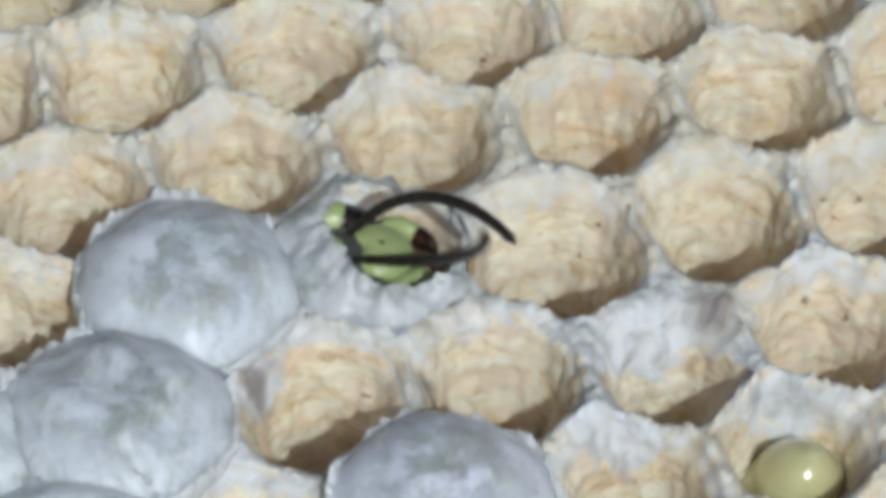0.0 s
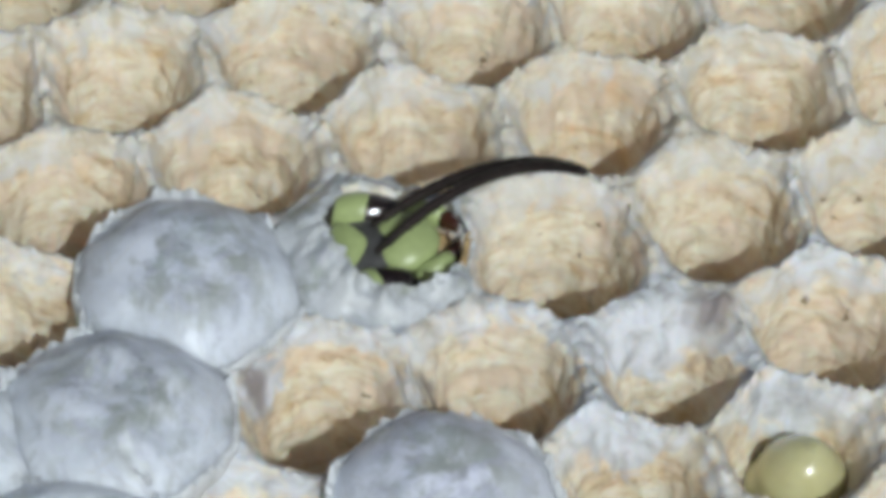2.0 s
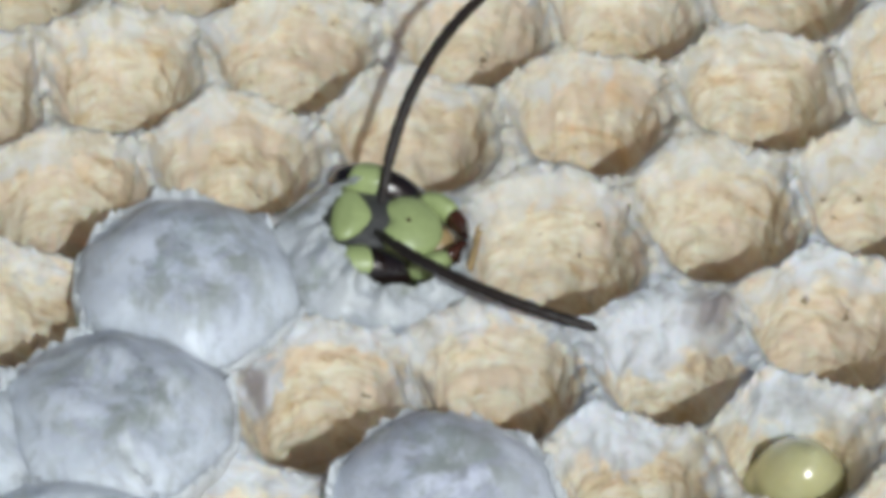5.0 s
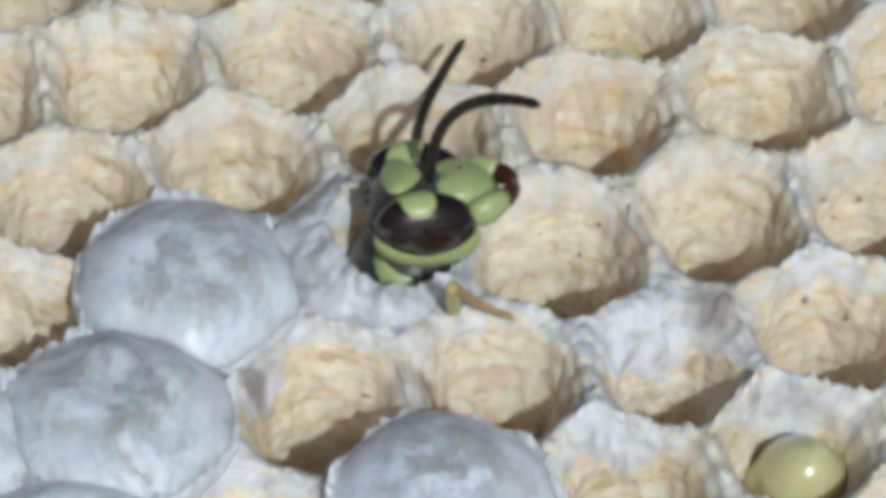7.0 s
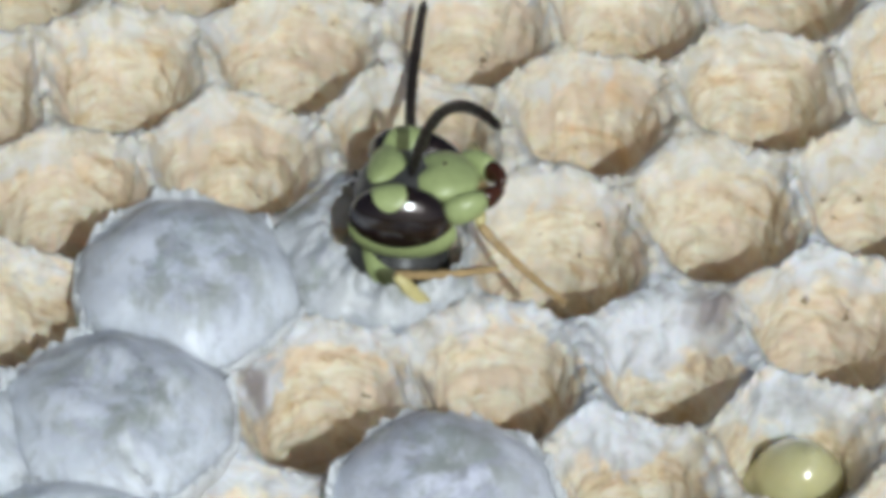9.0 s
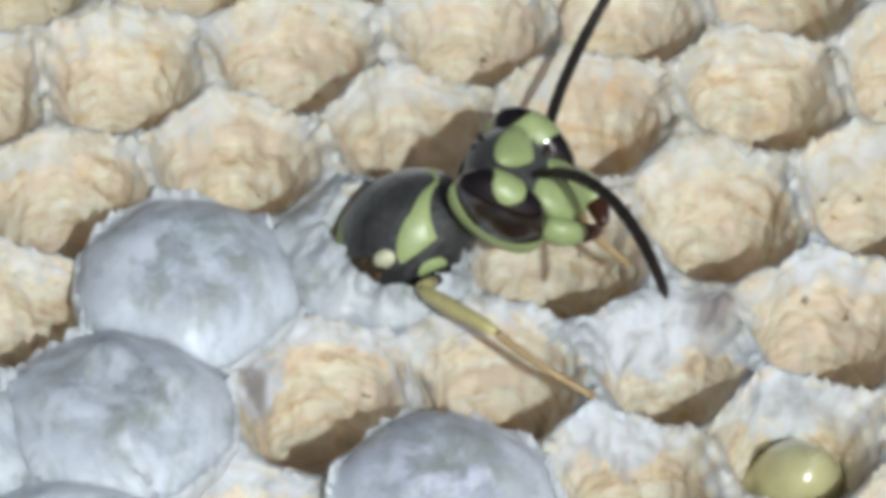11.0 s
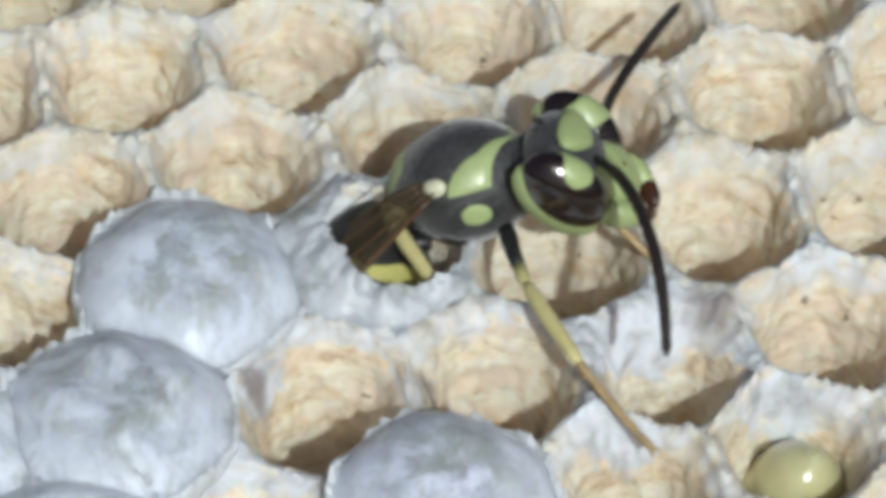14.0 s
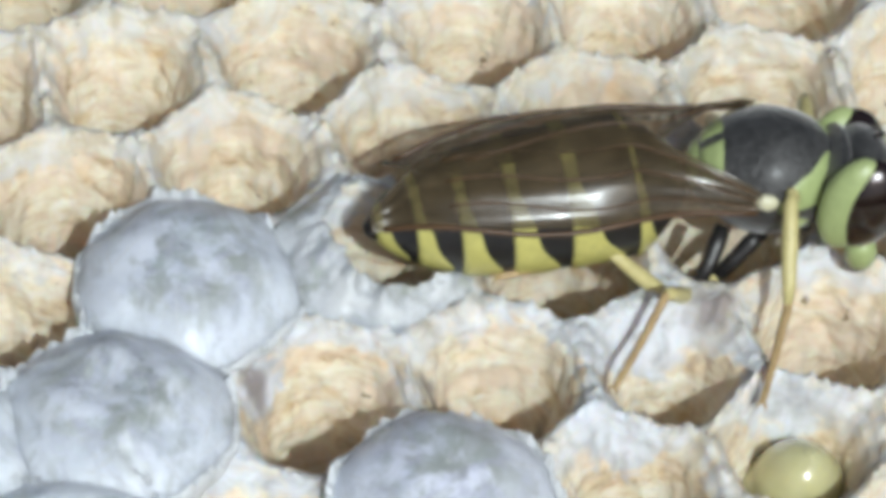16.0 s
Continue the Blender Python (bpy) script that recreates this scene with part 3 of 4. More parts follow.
def thorax_form(u):
    return (u.x, u.y * (1 - 0.12 * u.x * u.x * (1 if u.x > 0 else 2.0)), u.z * (1 - 0.18 * max(0, -u.x)))


thorax = piece("thorax", blob(TH_R, (0, 0, 0), thorax_form, 64, None), FUZZ, wasp, "shiny black thorax with pale green marks")
for s in (-1, 1):
    def band(u, s=s):
        y = u.y * s
        # a thin line from the middle of the front edge that widens into a triangle towards the wing's root
        rear, front = 0.76 - 0.52 * max(0.0, y - 0.1) - 0.5 * max(0.0, y - 0.6), 0.82 - 0.26 * y
        return min(u.x - rear, front - u.x, y - 0.02, u.z - 0.10)
    piece("shoulder_stripe", marking(TH_R, (0, 0, 0), band, 0.035, thorax_form), GREEN, thorax, "pale green shoulder stripe")

    def flank(u, s=s):
        return 0.17 - math.hypot((u.x - 0.36), (u.z + 0.30) * 0.9) if u.y * s > 0.3 else -1
    piece("flank_spot", marking(TH_R, (0, 0, 0), flank, 0.035, thorax_form), GREEN, thorax, "pale green spot")

    def shield(u, s=s):
        return min(0.13 - abs(u.x + 0.70), 0.27 - abs(u.y * s - 0.36)) if u.z > 0.2 else -1
    piece("scutellum_spot", marking(TH_R, (0, 0, 0), shield, 0.05, thorax_form), GREEN, thorax, "pale green spot behind the wings")

    def rear(u, s=s):
        return min(0.07 - abs(u.x + 0.92), 0.24 - abs(u.y * s - 0.24)) if u.z > -0.1 else -1
    piece("rear_spot", marking(TH_R, (0, 0, 0), rear, 0.05, thorax_form), GREEN, thorax, "pale green spot at the rear")
    piece("tegula", blob((0.34, 0.2, 0.26), (-0.10, 1.66 * s, 0.46), None, 22), PALE, thorax, "pale scale over the wing's root")
piece("neck", blob((0.7, 0.6, 0.6), (2.2, 0, 0.15), None, 26), BLACK, thorax)

# abdomen: six overlapping plates, each with its yellow hind band
AB_LEN = 8.6


def ab_radius(x):
    f = max(0.0, min(1.0, x / AB_LEN))
    return 1.95 * min(1.0, (f / 0.20)) ** 0.5 * (1 - max(0, (f - 0.45) / 0.55) ** 2.0) ** 0.62 + 0.02


def plate(a, b, part=1.0, lift=0.0, bite=None, n=64, under=True):
    """A ring of the abdomen from a to b along its axis; bite(angle) says how far a band's front edge reaches forward."""
    rows, pts = 10, []
    for r in range(rows + 1):
        for c in range(n):
            t = 2 * math.pi * c / n
            start = a if bite is None else b - (b - a) * bite(t)
            x = start + (b - start) * r / rows
            rad = ab_radius(x) + lift + 0.05 * ((x - a) / (b - a)) - (0.10 if r == rows else 0)
            pts.append((-x, rad * math.sin(t), rad * 0.93 * math.cos(t)))
    return pts, grid_faces(rows + 1, n, True)


def dark_teeth(t):
    """Half of a ring is yellow above; the dark part bites in at the middle and beside it."""
    w = (t + math.pi) % (2 * math.pi) - math.pi
    return 0.26 - 0.10 * math.exp(-(w / 0.3) ** 2) + 0.50 * math.exp(-((abs(w) - 1.9) / 0.55) ** 2) + 0.06 * math.cos(6 * w)


abdomen = piece("abdomen", join(blob((0.6, 0.35, 0.35), (0.1, 0, 0), None, 20), plate(0.05, AB_LEN * 0.99, 1, -0.08), blob((0.5, 0.4, 0.35), (-AB_LEN + 0.35, 0, 0), None, 20)), BLACK, wasp, "black and yellow banded abdomen")
CUTS = [0.15, 1.75, 3.55, 5.1, 6.4, 7.5, 8.45]
for a, b in zip(CUTS, CUTS[1:]):
    ring = piece("plate", plate(a, b), BLACK, abdomen, "black plate")
    narrow = 0.45 if a < 1 else 1.0
    piece("yellow_band", plate(a, b, 1, 0.03, lambda t, k=narrow: k * dark_teeth(t)), YELLOW, abdomen, "yellow hind band of a plate")


# wings: folded lengthwise, each a long smoky blade with a stiff front edge and veins
def wing_material():
    m = Nodes("smoky_wing", rough=0.25, spec=0.5)
    tone = m.ramp(m.noise(0.9, 4, 0.6, m.place((1, 1, 4))), [(0.3, (0.06, 0.043, 0.022)), (0.7, (0.15, 0.11, 0.06))])
    m.color(tone)
    m.put(m.out, "Alpha", m.ramp(m.noise(1.4, 3, 0.5, m.place((0.5, 3, 3))), [(0.3, GREY(0.32)), (0.7, GREY(0.56))]))
    m.out.inputs["Coat Weight"].default_value = 0.3
    m.bump(m.noise(1.2, 3, 0.5, m.place((0.6, 2, 2))), 0.3, 0.05)
    return m.mat


WING = wing_material()
VEIN = plain("wing_vein_brown", (0.09, 0.045, 0.02), 0.4)
WING_LEN = 10.2


def wing_at(f, g, s):
    """A place on the folded wing, from its root: f along it, g across from the front edge up over the back."""
    spread = min(1.0, 0.20 + f * 2.6) * (1 - max(0, (f - 0.8) / 0.2) ** 2 * 0.75)
    a = radians(18 + 24 * f) + radians(78 - 14 * f) * g * spread
    x = WING_LEN * f - 2.25
    ease = max(0.0, min(1.0, (x + 0.6) / 2.6))
    ease = ease * ease * (3 - 2 * ease)
    rad = 0.36 + 0.05 * s + 1.66 * (1 - ease) + ease * max(1.2, ab_radius(max(x, 1.7)))
    return Vector((-WING_LEN * f, (rad * math.cos(a) - 1.62) * s, 0.95 * rad * math.sin(a) - 0.70))


wings = []
for s in (-1, 1):
    pts, faces = [], []
    rows, cols = 44, 14
    for lay in (0.0, 0.02):
        for r in range(rows + 1):
            for c in range(cols + 1):
                p = wing_at(r / rows, c / cols, s)
                out = Vector((0, p.y + 1.62 * s, p.z + 0.45)).normalized()
                pts.append(tuple(p + out * (lay + 0.025 * math.sin(c * 1.5) + 0.06 * noise.noise(p * 0.8))))
    k = (rows + 1) * (cols + 1)
    faces = grid_faces(rows + 1, cols + 1, False)
    faces += [tuple(reversed([i + k for i in f])) for f in faces]
    wing = piece("wing", (pts, faces), WING, wasp, "smoky brown folded wing")
    for g in (0.0, 0.22, 0.5, 0.78):
        path = []
        for k in range(25):
            p = wing_at(0.02 + 0.95 * k / 24 * (1 if g == 0 else 0.82), g + 0.06 * math.sin(k * 0.35), s)
            path.append(tuple(p + Vector((0, p.y + 1.62 * s, p.z + 0.45)).normalized() * 0.04))
        piece("vein", tube(path, [0.07 if g == 0 else 0.028] * 25, 8), VEIN, wing, "dark vein")
    wings.append(wing)

# legs: thigh, shin and foot, the feet ending in small claws
FEMUR, TIBIA, FOOT = 2.4, 2.9, 2.9
HIPS = [(1.15, 0.75, -1.25), (0.05, 0.95, -1.40), (-1.0, 0.95, -1.25)]
legs = {}
for row, hip in enumerate(HIPS):
    for s in (-1, 1):
        leg = piece("leg", tube([(0, 0, 0), (0.5, 0, 0.04), (1.0, 0, 0.07), (FEMUR * 0.72, 0, 0.04)], [0.22, 0.25, 0.22, 0.19], 14), BLACK, wasp, "leg with black thigh, yellow shin and amber foot")
        piece("knee", tube([(FEMUR * 0.66, 0, 0.04), (FEMUR * 0.9, 0, 0.02), (FEMUR, 0, 0), (FEMUR + 0.08, 0, -0.02)], [0.18, 0.18, 0.15, 0.09], 14), LEG_YELLOW, leg)
        shin = piece("shin", tube([(0, 0, 0), (0.3, 0, 0.03), (1.3, 0, 0.05), (2.4, 0, 0), (TIBIA, 0, 0)], [0.12, 0.19, 0.23, 0.19, 0.13], 14), LEG_YELLOW, leg, "yellow shin")
        path, rad = [], []
        for k in range(41):
            f = k / 40
            path.append((FOOT * f, 0, -0.12 * math.sin(f * 3)))
            rad.append((0.13 - 0.03 * f) * (1 - 0.2 * (abs((f * 5) % 1 - 0.5) * 2) ** 4))
        claws = [tube([(FOOT, 0, 0), (FOOT + 0.12, 0.1 * q, 0.0), (FOOT + 0.2, 0.13 * q, -0.12)], [0.06, 0.045, 0.015], 8) for q in (-1, 1)]
        foot = piece("foot", join(tube(path, rad, 12), *claws), AMBER, leg, "amber jointed foot")
        legs[row, s] = (leg, shin, foot, Vector((hip[0], hip[1] * s, hip[2])))


# ---- the wasp's way, in millimetres and degrees ----
HEAD_ROWS = [
    (0, -2.98, -3.43, -1.02, 13.2, -80.1, -16.9),
    (0.5, -2.96, -3.5, -1.02, 147.3, -76.5, -137.5),
    (1, -2.75, -3.48, -1, -155.5, -74.7, 151.9),
    (1.5, -3.34, -3.14, -1.02, 95.8, -86.2, -104.3),
    (2, -2.08, -3.17, -1.16, 124.3, -83.9, -130.4),
    (2.5, -2.42, -2.35, -1.17, 69.1, -77.3, -98.7),
    (3, -1.9, -2.7, -0.78, -69.6, -64.3, 44.7),
    (3.5, -2.08, -3.12, -0, -55.5, -65.9, 35.6),
    (4, -2.3, -2.75, -1.08, 43.6, -73.3, -69.7),
    (6.5, -1.52, -3.51, 0.91, -47.5, -83, 37.8),
    (7, -0.85, -3.25, 0.96, -70.8, -73.9, 60.8),
    (7.5, -1.56, -3.22, 1.13, -116, -80.4, 101),
    (8, -1.44, -3.06, 1.14, -93.3, -81.9, 77.2),
    (8.5, -1.22, -2.98, 1.03, -131, -79.5, 110.5),
    (9, -1.08, -2.81, 0.99, -88.4, -81.3, 63.9),
    (11.5, 1.75, -4.25, 2.14, -7.3, -50.5, -29.4),
    (12, 1.21, -4.03, 2.1, -16.6, -57.7, -14.6),
    (12.5, 2.04, -4.95, 2.02, -20.9, -46.3, -11.6),
    (13, 1.45, -3.6, 2.24, -26.7, -60.6, -1.7),
    (13.5, 2.54, -5.34, 2.21, -12.7, -17, -20.8),
    (14, 3.04, -3.53, 2.11, -12.3, -49.2, -17),
    (14.5, 5, -4.5, 2.21, -23.4, -31.2, -7.2),
    (15, 5.58, -5.55, 2.2, -28.2, -7.9, -17.2),
    (15.5, 8.65, -5.36, 2.14, -28.1, 6.5, -18.3),
    (16, 10.28, -5.55, 2.22, -18.1, 13.5, -13.2),
]
BODY_ROWS = [
    (0, -1.59, -3.62, -3.84, -61.6, -87.2, 56.4),
    (0.5, -1.6, -3.61, -3.8, -65.2, -87.2, 60),
    (1, -1.57, -3.62, -3.78, -57.2, -87.2, 52),
    (1.5, -1.58, -3.64, -3.74, -56.2, -87.5, 50.9),
    (2, -1.65, -3.51, -3.38, -84.9, -86.5, 79.9),
    (2.5, -1.56, -3.51, -3.32, -67.8, -86.2, 62.8),
    (3, -1.89, -3.66, -3.24, -150.5, -87.3, 145.1),
    (3.5, -1.64, -3.51, -2.95, -82, -86.7, 76.9),
    (4, -1.57, -3.5, -3.68, -70.1, -85.9, 65.1),
    (4.83, -1.52, -3.53, -3.12, -62.1, -86.2, 57),
    (5.67, -1.47, -3.55, -2.56, -52.8, -86.5, 47.6),
    (6.5, -1.42, -3.57, -2, -42.3, -86.6, 37),
    (7, -1.05, -3.3, -1.99, -41.7, -82.3, 36.7),
    (7.5, -1.48, -3.18, -1.86, -74.6, -84, 70),
    (8, -1.39, -3.08, -1.87, -70.5, -82.9, 66),
    (8.5, -1.35, -3.08, -1.97, -67.7, -82.6, 63.2),
    (9, -1.25, -3.1, -1.99, -61.2, -82.3, 56.6),
    (9.83, -1.2, -3.15, -1.26, -9.1, -67.3, 0.1),
    (10.67, -1.15, -3.2, -0.54, -12.1, -48.7, -11.1),
    (11.5, -1.09, -3.25, 0.18, -21.7, -29.7, -17.2),
    (12, -0.86, -3.21, 0.08, -23.2, -42.2, -26.4),
    (12.5, -0.15, -3.53, 0.14, -24.9, -32.7, -28.6),
    (13, -0.43, -2.84, 0.1, -18.7, -41.4, -19.4),
    (13.5, 0.63, -3.57, 0.25, -22.4, -22.9, -34.8),
    (14, 0.58, -2.43, 0.74, -24.4, -26, -24.3),
    (14.5, 2.38, -3.29, 1.37, -21.1, -10.7, -25.9),
    (15, 3.07, -4.07, 1.78, -9, -1.6, -22.4),
    (15.5, 6.55, -3.71, 1.95, -3.2, -3.3, -13.6),
    (16, 8.2, -4.58, 1.92, -0.7, -0.7, -14.7),
]
RIGHT_FEELER = [
    (0, 165.1, 38.7, -41.5),
    (0.5, 97.8, -7.8, -159.3),
    (1, 84.6, -8, -163.2),
    (1.5, 89.1, 10.7, -152.1),
    (2, -78.8, 48.6, 23.2),
    (2.5, -28.8, 13.2, -33.4),
    (3, -81.9, -13.3, 5.9),
    (3.5, -178.8, 57.8, -62.3),
    (4, 13.9, 13.5, -50),
    (6.5, -18.2, 29.8, -43.9),
    (7, -44.3, -6.8, -22.1),
    (7.5, -36.4, 21.8, -46.2),
    (8, 146.2, 58.4, -88.8),
    (8.5, -24.5, 18.4, -47.2),
    (9, -59.8, 7.5, -13.3),
    (11.5, -36.1, 13.4, -41.6),
    (12, -34.3, 0.4, 140.2),
    (12.5, -3.4, 9.4, -40.3),
    (13, -60.5, -21, -29.8),
    (13.5, -42.2, -31.3, -54.1),
    (14, -55.6, 7.9, -53.3),
    (14.5, -15.6, -1.4, -45.6),
    (15, -17.7, -4.1, -71.1),
    (15.5, 23.4, -21.9, -86.6),
    (16, 32.5, -28.7, -82.7),
]
LEFT_FEELER = [
    (0, -74.4, 15.4, -13.3),
    (0.5, -178, 48.6, -42.9),
    (1, 161.2, 52.6, -66.9),
    (1.5, -172.3, 43.9, -35.8),
    (2, -86.4, 56.3, 17.8),
    (2.5, -33.2, 6.8, 14.5),
    (3, -64.8, -23.6, 4.5),
    (3.5, -91.3, 42.4, -38),
    (4, -43, 11.1, 28.4),
    (6.5, -65, -4, 111),
    (7, -52.3, -3.2, 112.5),
    (7.5, -63.1, 42, -27.9),
    (8, -50, 37.5, -2.7),
    (8.5, -64.7, -5.6, 115.5),
    (9, -84, -13, 118.3),
    (11.5, -103.7, -1, 108.7),
    (12, -48, -18.6, 4),
    (12.5, -78.4, -11.3, 2.8),
    (13, -67.9, 2.9, -18.6),
    (13.5, 17, -4.4, 44.3),
    (14, -89.8, 8.8, 114),
    (14.5, -55.7, -17.9, -50),
    (15, -39, -63.8, -40.9),
    (15.5, -25.4, -63.2, -54.9),
    (16, -90.2, -52.6, -30.9),
]
# where the tip of the abdomen points
ABDOMEN_ROWS = [(0, -2.2, -3.8, -15), (4, -2.2, -3.8, -15), (6.5, -2.1, -3.8, -13), (9, -2.1, -3.8, -12), (11.5, -3.2, -4.0, -9), (12.5, -3.0, -4.0, -8), (13, -3.0, -4.0, -8), (13.5, -3.4, -4.0, -7),
                (14, -3.4, -4.0, -4.6), (14.5, -3.4, -3.9, -4.0), (15, -3.6, -3.8, -3.0), (15.5, -3.9, -4.1, -0.6), (16, -3.9, -3.8, 0.9)]
LARVA_FRONT = [(0, 0.3, -0.2, -0.75, 8), (1.5, 0.3, -0.2, -0.45, 4), (2.5, 0.35, -0.2, -0.7, 8), (4, 0.3, -0.2, -0.75, 8), (7, 0.35, -0.15, -0.65, 6), (9, 0.3, -0.2, -0.75, 8), (12.5, 0.3, -0.25, -0.85, 10), (16, 0.3, -0.2, -0.8, 8)]
LARVA_BACK = [(0, 0, 0, -3.4, 0), (4, 0, 0, -3.4, 0), (6.5, 0, -0.2, -2.0, 0), (7.5, 0, -0.2, -2.2, 0), (8.5, 0, 0, -3.2, 0), (16, 0, 0, -3.4, 0)]
LARVA_EDGE = [(0, 0, 0, -3.6, 0), (11.5, 0, 0, -3.2, 0), (12.5, 0, 0, -2.0, 0), (13.2, 0, 0, -3.2, 0), (16, 0, 0, -3.6, 0)]
# where each foot stands, by leg (row, side)
FEET = {
    (0, -1): [(6.5, -0.85, -8.08, 0.3, -1.71, -8.0, 3.07), (7, 0.72, -6.89, 0.3, -1.09, -7.42, 2.5), (7.5, 0.54, -6.92, 0.3, -1.15, -7.65, 2.54), (8, -0.44, -7.06, 0.3, -2.15, -7.24, 2.63), (8.5, 0.67, -6.09, 0.3, -1.56, -6.73, 2.04), (9, 0.71, -5.24, 0.3, -2.05, -5.62, 1.08), (11.5, 2.0, -11.0, 0.2, 0.3, -9.4, 1.4), (12, 3.21, -11.89, 0.2, 1.97, -10.25, 1.0), (14, 3.21, -11.89, 0.2, 1.97, -10.25, 1.0), (14.5, 3.2, -11.8, 0.2, 2.2, -9.9, 1.2), (14.75, 4.2, -11.6, 0.8), (15, 5.2, -11.83, 0.2, 3.85, -8.92, 1.0), (15.5, 5.0, -11.7, 0.2, 5.65, -8.59, 1.0), (16, 6.2, -11.19, 0.2, 7.76, -8.43, 0.9)],
    (0, 1): [(9, 1.73, -5.85, 0.4, 0.55, -4.31, 1.0), (11.5, 4.7, -5.5, 0.3), (14, 4.9, -5.4, 0.2), (14.5, 5.2, -4.4, 0.2), (15, 6.0, -2.2, 0.2), (16, 9.8, -2.8, 0.2)],
    (1, -1): [(14, -0.35, -3.35, -2.60, -0.83, -5.48, 0.10), (14.5, -1.3, -6.43, 0.2, 0.78, -5.91, 0.5), (15, -0.34, -8.21, 0.2, 1.17, -6.65, 0.8), (15.5, 2.28, -7.22, 0.3, 4.16, -6.82, 1.0), (16, 2.72, -9.73, 0.2, 4.68, -7.61, 1.1)],
    (1, 1): [(13.5, 0.4, -1.6, 0.1), (14.5, 2.4, -1.4, 0.2), (15, 3.2, -2.0, 0.2), (16, 7.5, -2.6, 0.2)],
    (2, -1): [(14.5, -1.8, -4.2, -3.2, -1.1, -4.5, -0.6), (15, -0.7, -6.46, 0.1, 0.28, -5.53, 0.4), (15.5, -0.69, -5.72, 0.5, 2.2, -5.65, 0.9), (16, 0.69, -5.7, 0.5, 3.56, -5.7, 1.0)],
    (2, 1): [(14.5, 0.6, -2.2, -0.4), (15, 1.4, -2.4, 0.1), (16, 5.3, -2.8, 0.2)],
}


def placed(x, y, z, rx=0, ry=0, rz=0):
    return pose(x * MM, y * MM, z * MM, rx, ry, rz)


def between(rows, t):
    """The pose at t on the smooth way through rows of (t, x, y, z, rx, ry, rz)."""
    for a, b in zip(rows, rows[1:]):
        if a[0] <= t <= b[0]:
            f = (t - a[0]) / (b[0] - a[0])
            p, q = placed(*a[1:]), placed(*b[1:])
            qa, qb = p.to_quaternion(), q.to_quaternion()
            return Matrix.LocRotScale(p.translation.lerp(q.translation, f), qa.slerp(qb, f), None)
    return placed(*rows[-1][1:])


def along(rows, t):
    """The place at t on the way through rows of (t, numbers...)."""
    for a, b in zip(rows, rows[1:]):
        if a[0] <= t <= b[0]:
            f, n = (t - a[0]) / (b[0] - a[0]), min(len(a), len(b))
            if t == b[0]:
                return b[1:]
            if t == a[0]:
                return a[1:]
            return tuple(p + (q - p) * f for p, q in zip(a[1:n], b[1:n]))
    return rows[0][1:] if t < rows[0][0] else rows[-1][1:]


def eased(rows):
    """The same rows with more between them wherever the turn is wide."""
    full = [rows[0]]
    for (ta, a), (tb, b) in zip(rows, rows[1:]):
        qa, qb = a.to_quaternion(), b.to_quaternion()
        turn = math.degrees(qa.rotation_difference(qb).angle)
        turn = min(turn, 360 - turn)
        n = 1 + int(turn / 60)
        for k in range(1, n):
            f = k / n
            full.append((ta + (tb - ta) * f, Matrix.LocRotScale(a.translation.lerp(b.translation, f), qa.slerp(qb, f), None)))
        full.append((tb, b))
    return full


def aimed(start, end, up):
    """A pose at start whose x axis points to end."""
    x = (end - start).normalized()
    z = (up - x * up.dot(x)).normalized()
    y = z.cross(x)
    return Matrix.Translation(start) @ Matrix((x, y, z)).transposed().to_4x4()


def step_leg(body, hip, foot, s, ankle=None):
    """Poses of thigh, shin and foot (the last two in the thigh's space) that reach from the hip to a place on the comb."""
    h = body @ (hip * MM)
    side = body.to_3x3() @ Vector((0, s, 0.25))
    flat = h - foot
    if ankle:
        ankle = Vector(ankle) * MM
    elif h.z > foot.z - 1.5 * MM:
        ankle = foot + Vector((flat.x, flat.y, 0)).normalized() * FOOT * 0.75 * MM + Vector((0, 0, 0.62 * FOOT * MM))
    else:
        ankle = foot + Vector((flat.x, flat.y, 0)).normalized() * 0.75 * FOOT * MM - Vector((0, 0, 0.5 * FOOT * MM))
    d = ankle - h
    far = min(max(d.length, 1.0 * MM), (FEMUR + TIBIA) * 0.985 * MM)
    d = d.normalized()
    a, b = FEMUR * MM, TIBIA * MM
    c = max(-1.0, min(1.0, (a * a + far * far - b * b) / (2 * a * far)))
    pole = Vector((0, 0, 1)) * 0.25 + side - (body.to_3x3() @ Vector((1, 0, 0))) * 0.3
    if hip.x < 0.5:
        ahead = body.to_3x3() @ Vector((1, 0, 0))
        rear = max(0.0, min(1.0, ahead.z / 0.4))
        pole = side * (0.5 + 0.3 * rear) - ahead * (0.6 - 0.2 * rear) - Vector((0, 0, 0.35 - 0.2 * rear))
    if s > 0:
        pole = side * 0.6 - Vector((0, 0, 0.5))
    pole = (pole - d * pole.dot(d)).normalized()
    knee = h + d * (a * c) + pole * (a * math.sqrt(1 - c * c))
    ankle = h + d * far
    thigh = aimed(h, knee, pole)
    shin = aimed(knee, ankle, pole)
    last = aimed(ankle, foot, Vector((0, 0, 1)) + pole * 0.2)
    inv = thigh.inverted()
    return body.inverted() @ thigh, inv @ shin, inv @ last


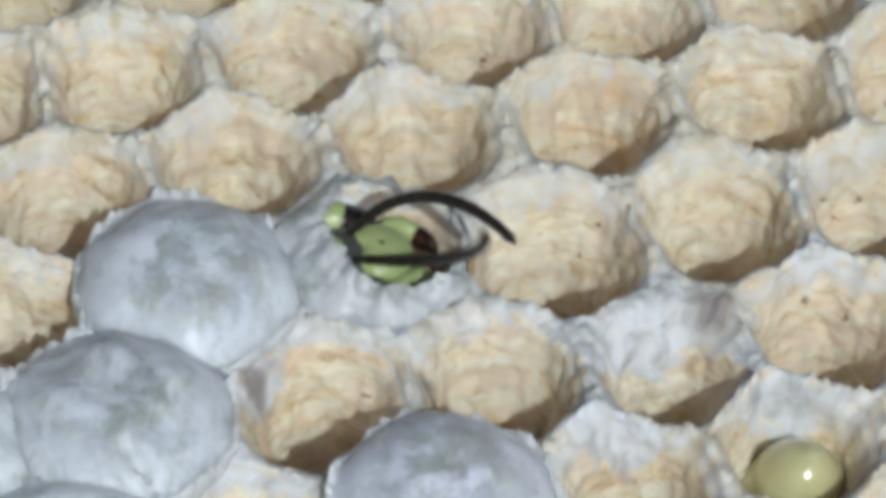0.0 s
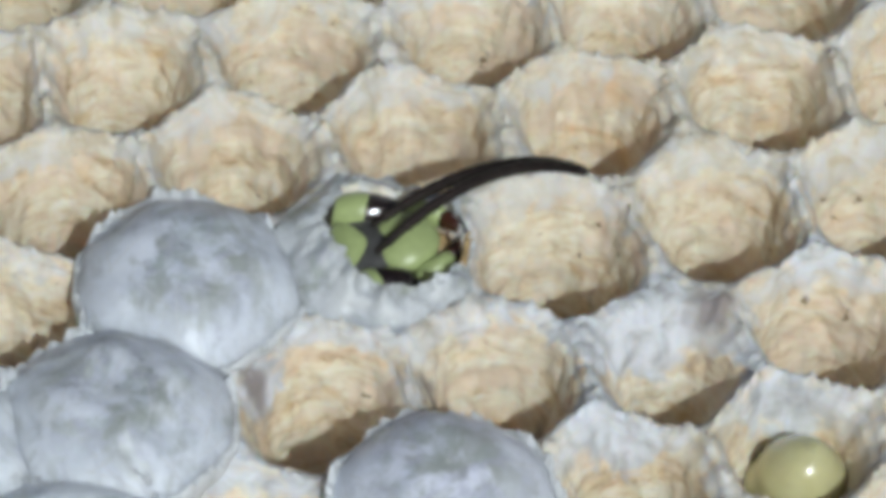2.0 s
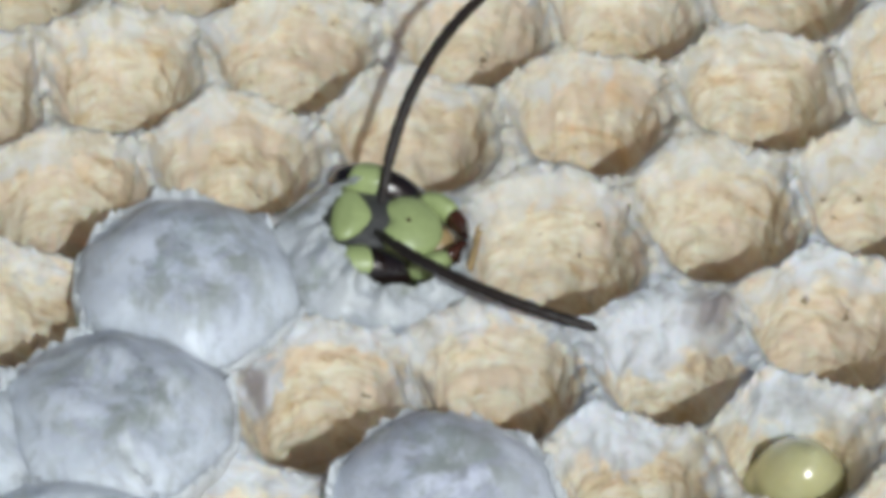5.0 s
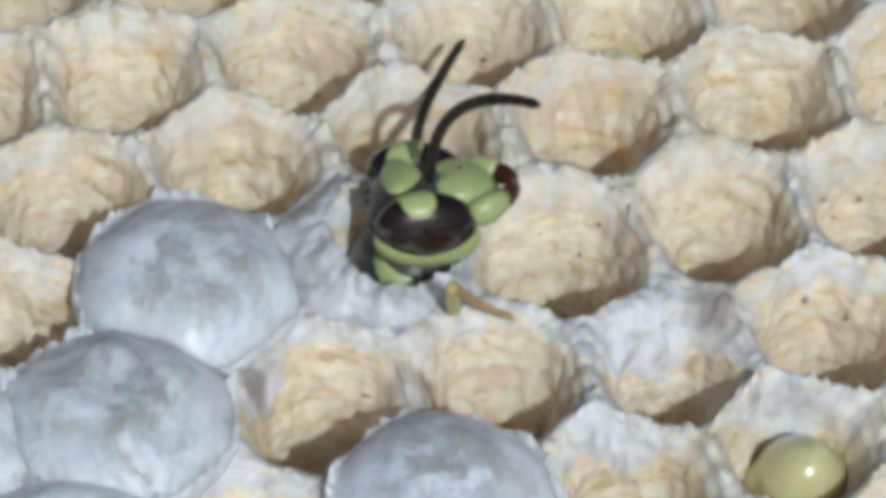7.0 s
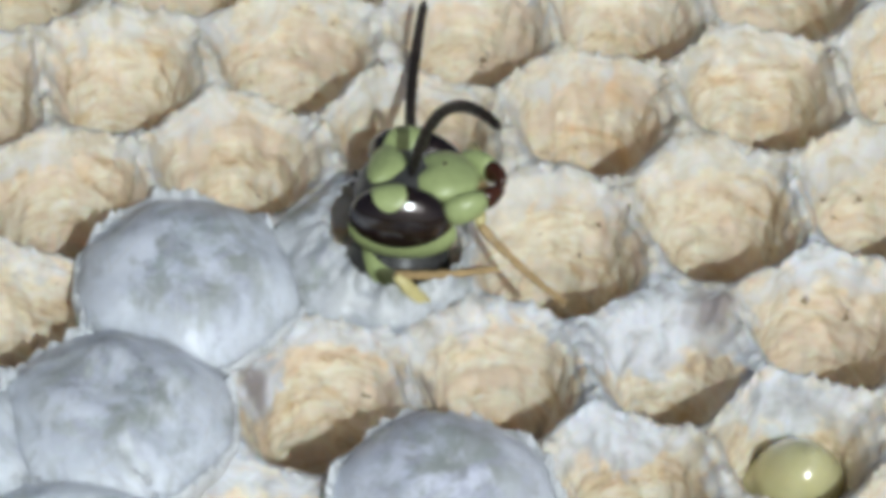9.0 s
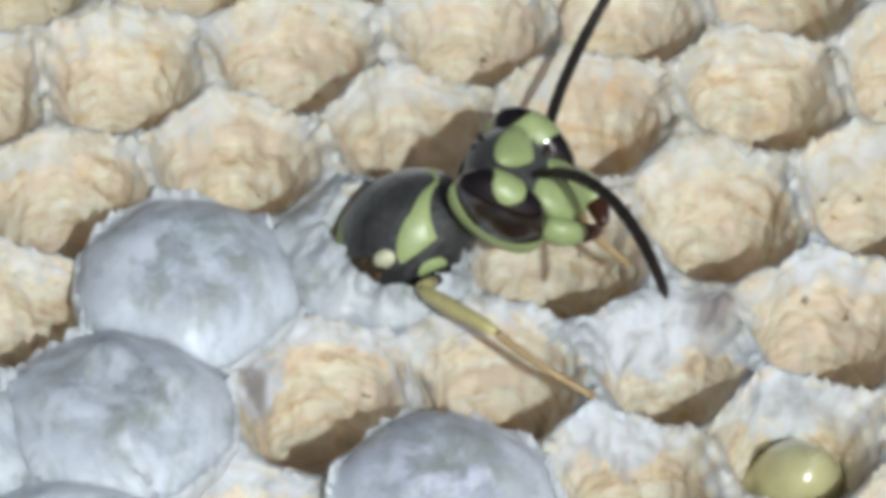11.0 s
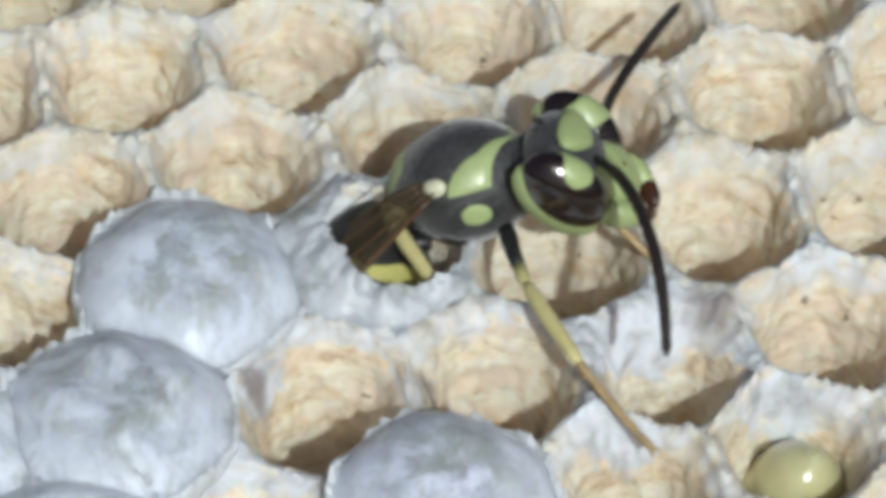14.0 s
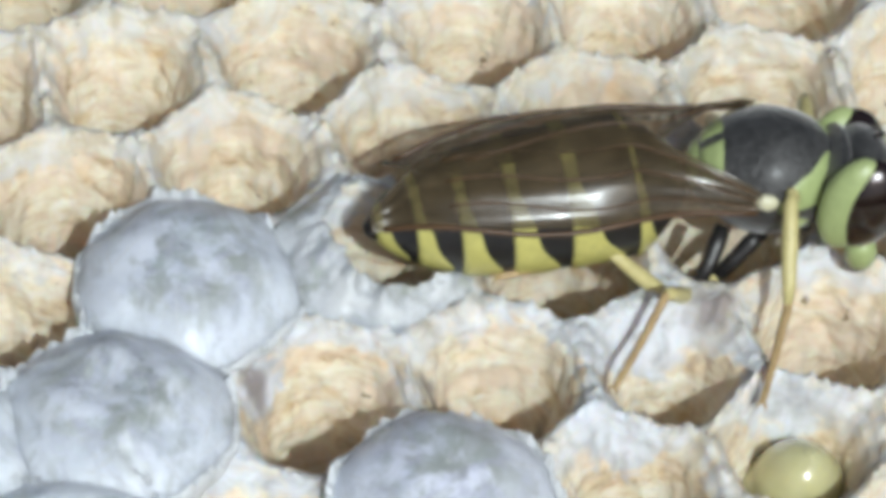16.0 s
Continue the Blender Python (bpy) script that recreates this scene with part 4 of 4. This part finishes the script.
def tucked(hip, key):
    """A leg folded against the body inside the cell; a fore leg keeps its foot up beside the jaws."""
    row, s = key
    up, h = Vector((0, 0, 1)), hip * MM
    knee = h + Vector((-1, 0.05 * s, 0.05)).normalized() * FEMUR * MM
    if row == 0 and s < 0:
        ankle = knee + Vector((1, 0.10 * s, -0.10)).normalized() * TIBIA * MM
        end = ankle + Vector((1, 0.12 * s, -0.12)).normalized() * FOOT * MM
    else:
        ankle = knee + Vector((-1, -0.05 * s, 0.1)).normalized() * TIBIA * MM
        end = ankle + Vector((-1, -0.05 * s, 0.15)).normalized() * FOOT * MM
    thigh = aimed(h, knee, up)
    return thigh, thigh.inverted() @ aimed(knee, ankle, up), thigh.inverted() @ aimed(ankle, end, up)


def motions():
    body_at = lambda t: between(BODY_ROWS, t)
    walk(wasp, [(r[0], placed(*r[1:])) for r in BODY_ROWS])
    walk(head, eased([(r[0], body_at(r[0]).inverted() @ placed(*r[1:])) for r in HEAD_ROWS]))
    for ob, rows, s in ((feelers[0], RIGHT_FEELER, -1), (feelers[1], LEFT_FEELER, 1)):
        walk(ob, eased([(r[0], placed(1.05, 0.45 * s, -0.15, *r[1:])) for r in rows]))
    tail = []
    for t in sorted({r[0] for r in BODY_ROWS} | {r[0] for r in ABDOMEN_ROWS}):
        body = body_at(t)
        root = body @ (Vector((-2.05, 0, -0.25)) * MM)
        up = body.to_3x3() @ Vector((0, 0, 1))
        tail.append((t, body.inverted() @ aimed(root, root * 2 - Vector(along(ABDOMEN_ROWS, t)) * MM, up)))
    walk(abdomen, tail)
    for ob, s in zip(wings, (-1, 1)):
        waist, root = Vector((-2.05, 0, -0.25)) * MM, Vector((-0.2, 1.62 * s, 0.45)) * MM
        rows = []
        for t, m in tail:
            side = Vector((-7.0, 1.3 * s, 0.4)) * MM
            lift = Vector((0, 0.25 * s, 0.75)) * MM * (1 - max(0.0, min(1.0, (t - 15.0) * 1.2)))
            q = (waist + side - root).rotation_difference(waist + m.to_quaternion() @ (side + lift) - root)
            rows.append((t, Matrix.LocRotScale(root, q, None)))
        walk(ob, rows)
    for key, rows in FEET.items():
        leg, shin, foot, hip = legs[key]
        parts = ([], [], [])
        for t in sorted({r[0] for r in BODY_ROWS} | {r[0] for r in rows}):
            if t < rows[0][0]:
                poses = tucked(hip, key)
            else:
                place = along(rows, t)
                poses = step_leg(body_at(t), hip, Vector(place[:3]) * MM, key[1], place[3:])
            for keep, m in zip(parts, poses):
                keep.append((t, m))
        for ob, keep in zip((leg, shin, foot), parts):
            walk(ob, eased(keep))
    for ob, key, rows in ((larva_front, (3, 3), LARVA_FRONT), (larva_back, (1, -1), LARVA_BACK), (larva_edge, (-3, -2), LARVA_EDGE)):
        x, y = CELLS[key]
        walk(ob, [(t, placed(x + dx, y + dy, z, tilt, 0, 0)) for t, dx, dy, z, tilt in rows])


motions()
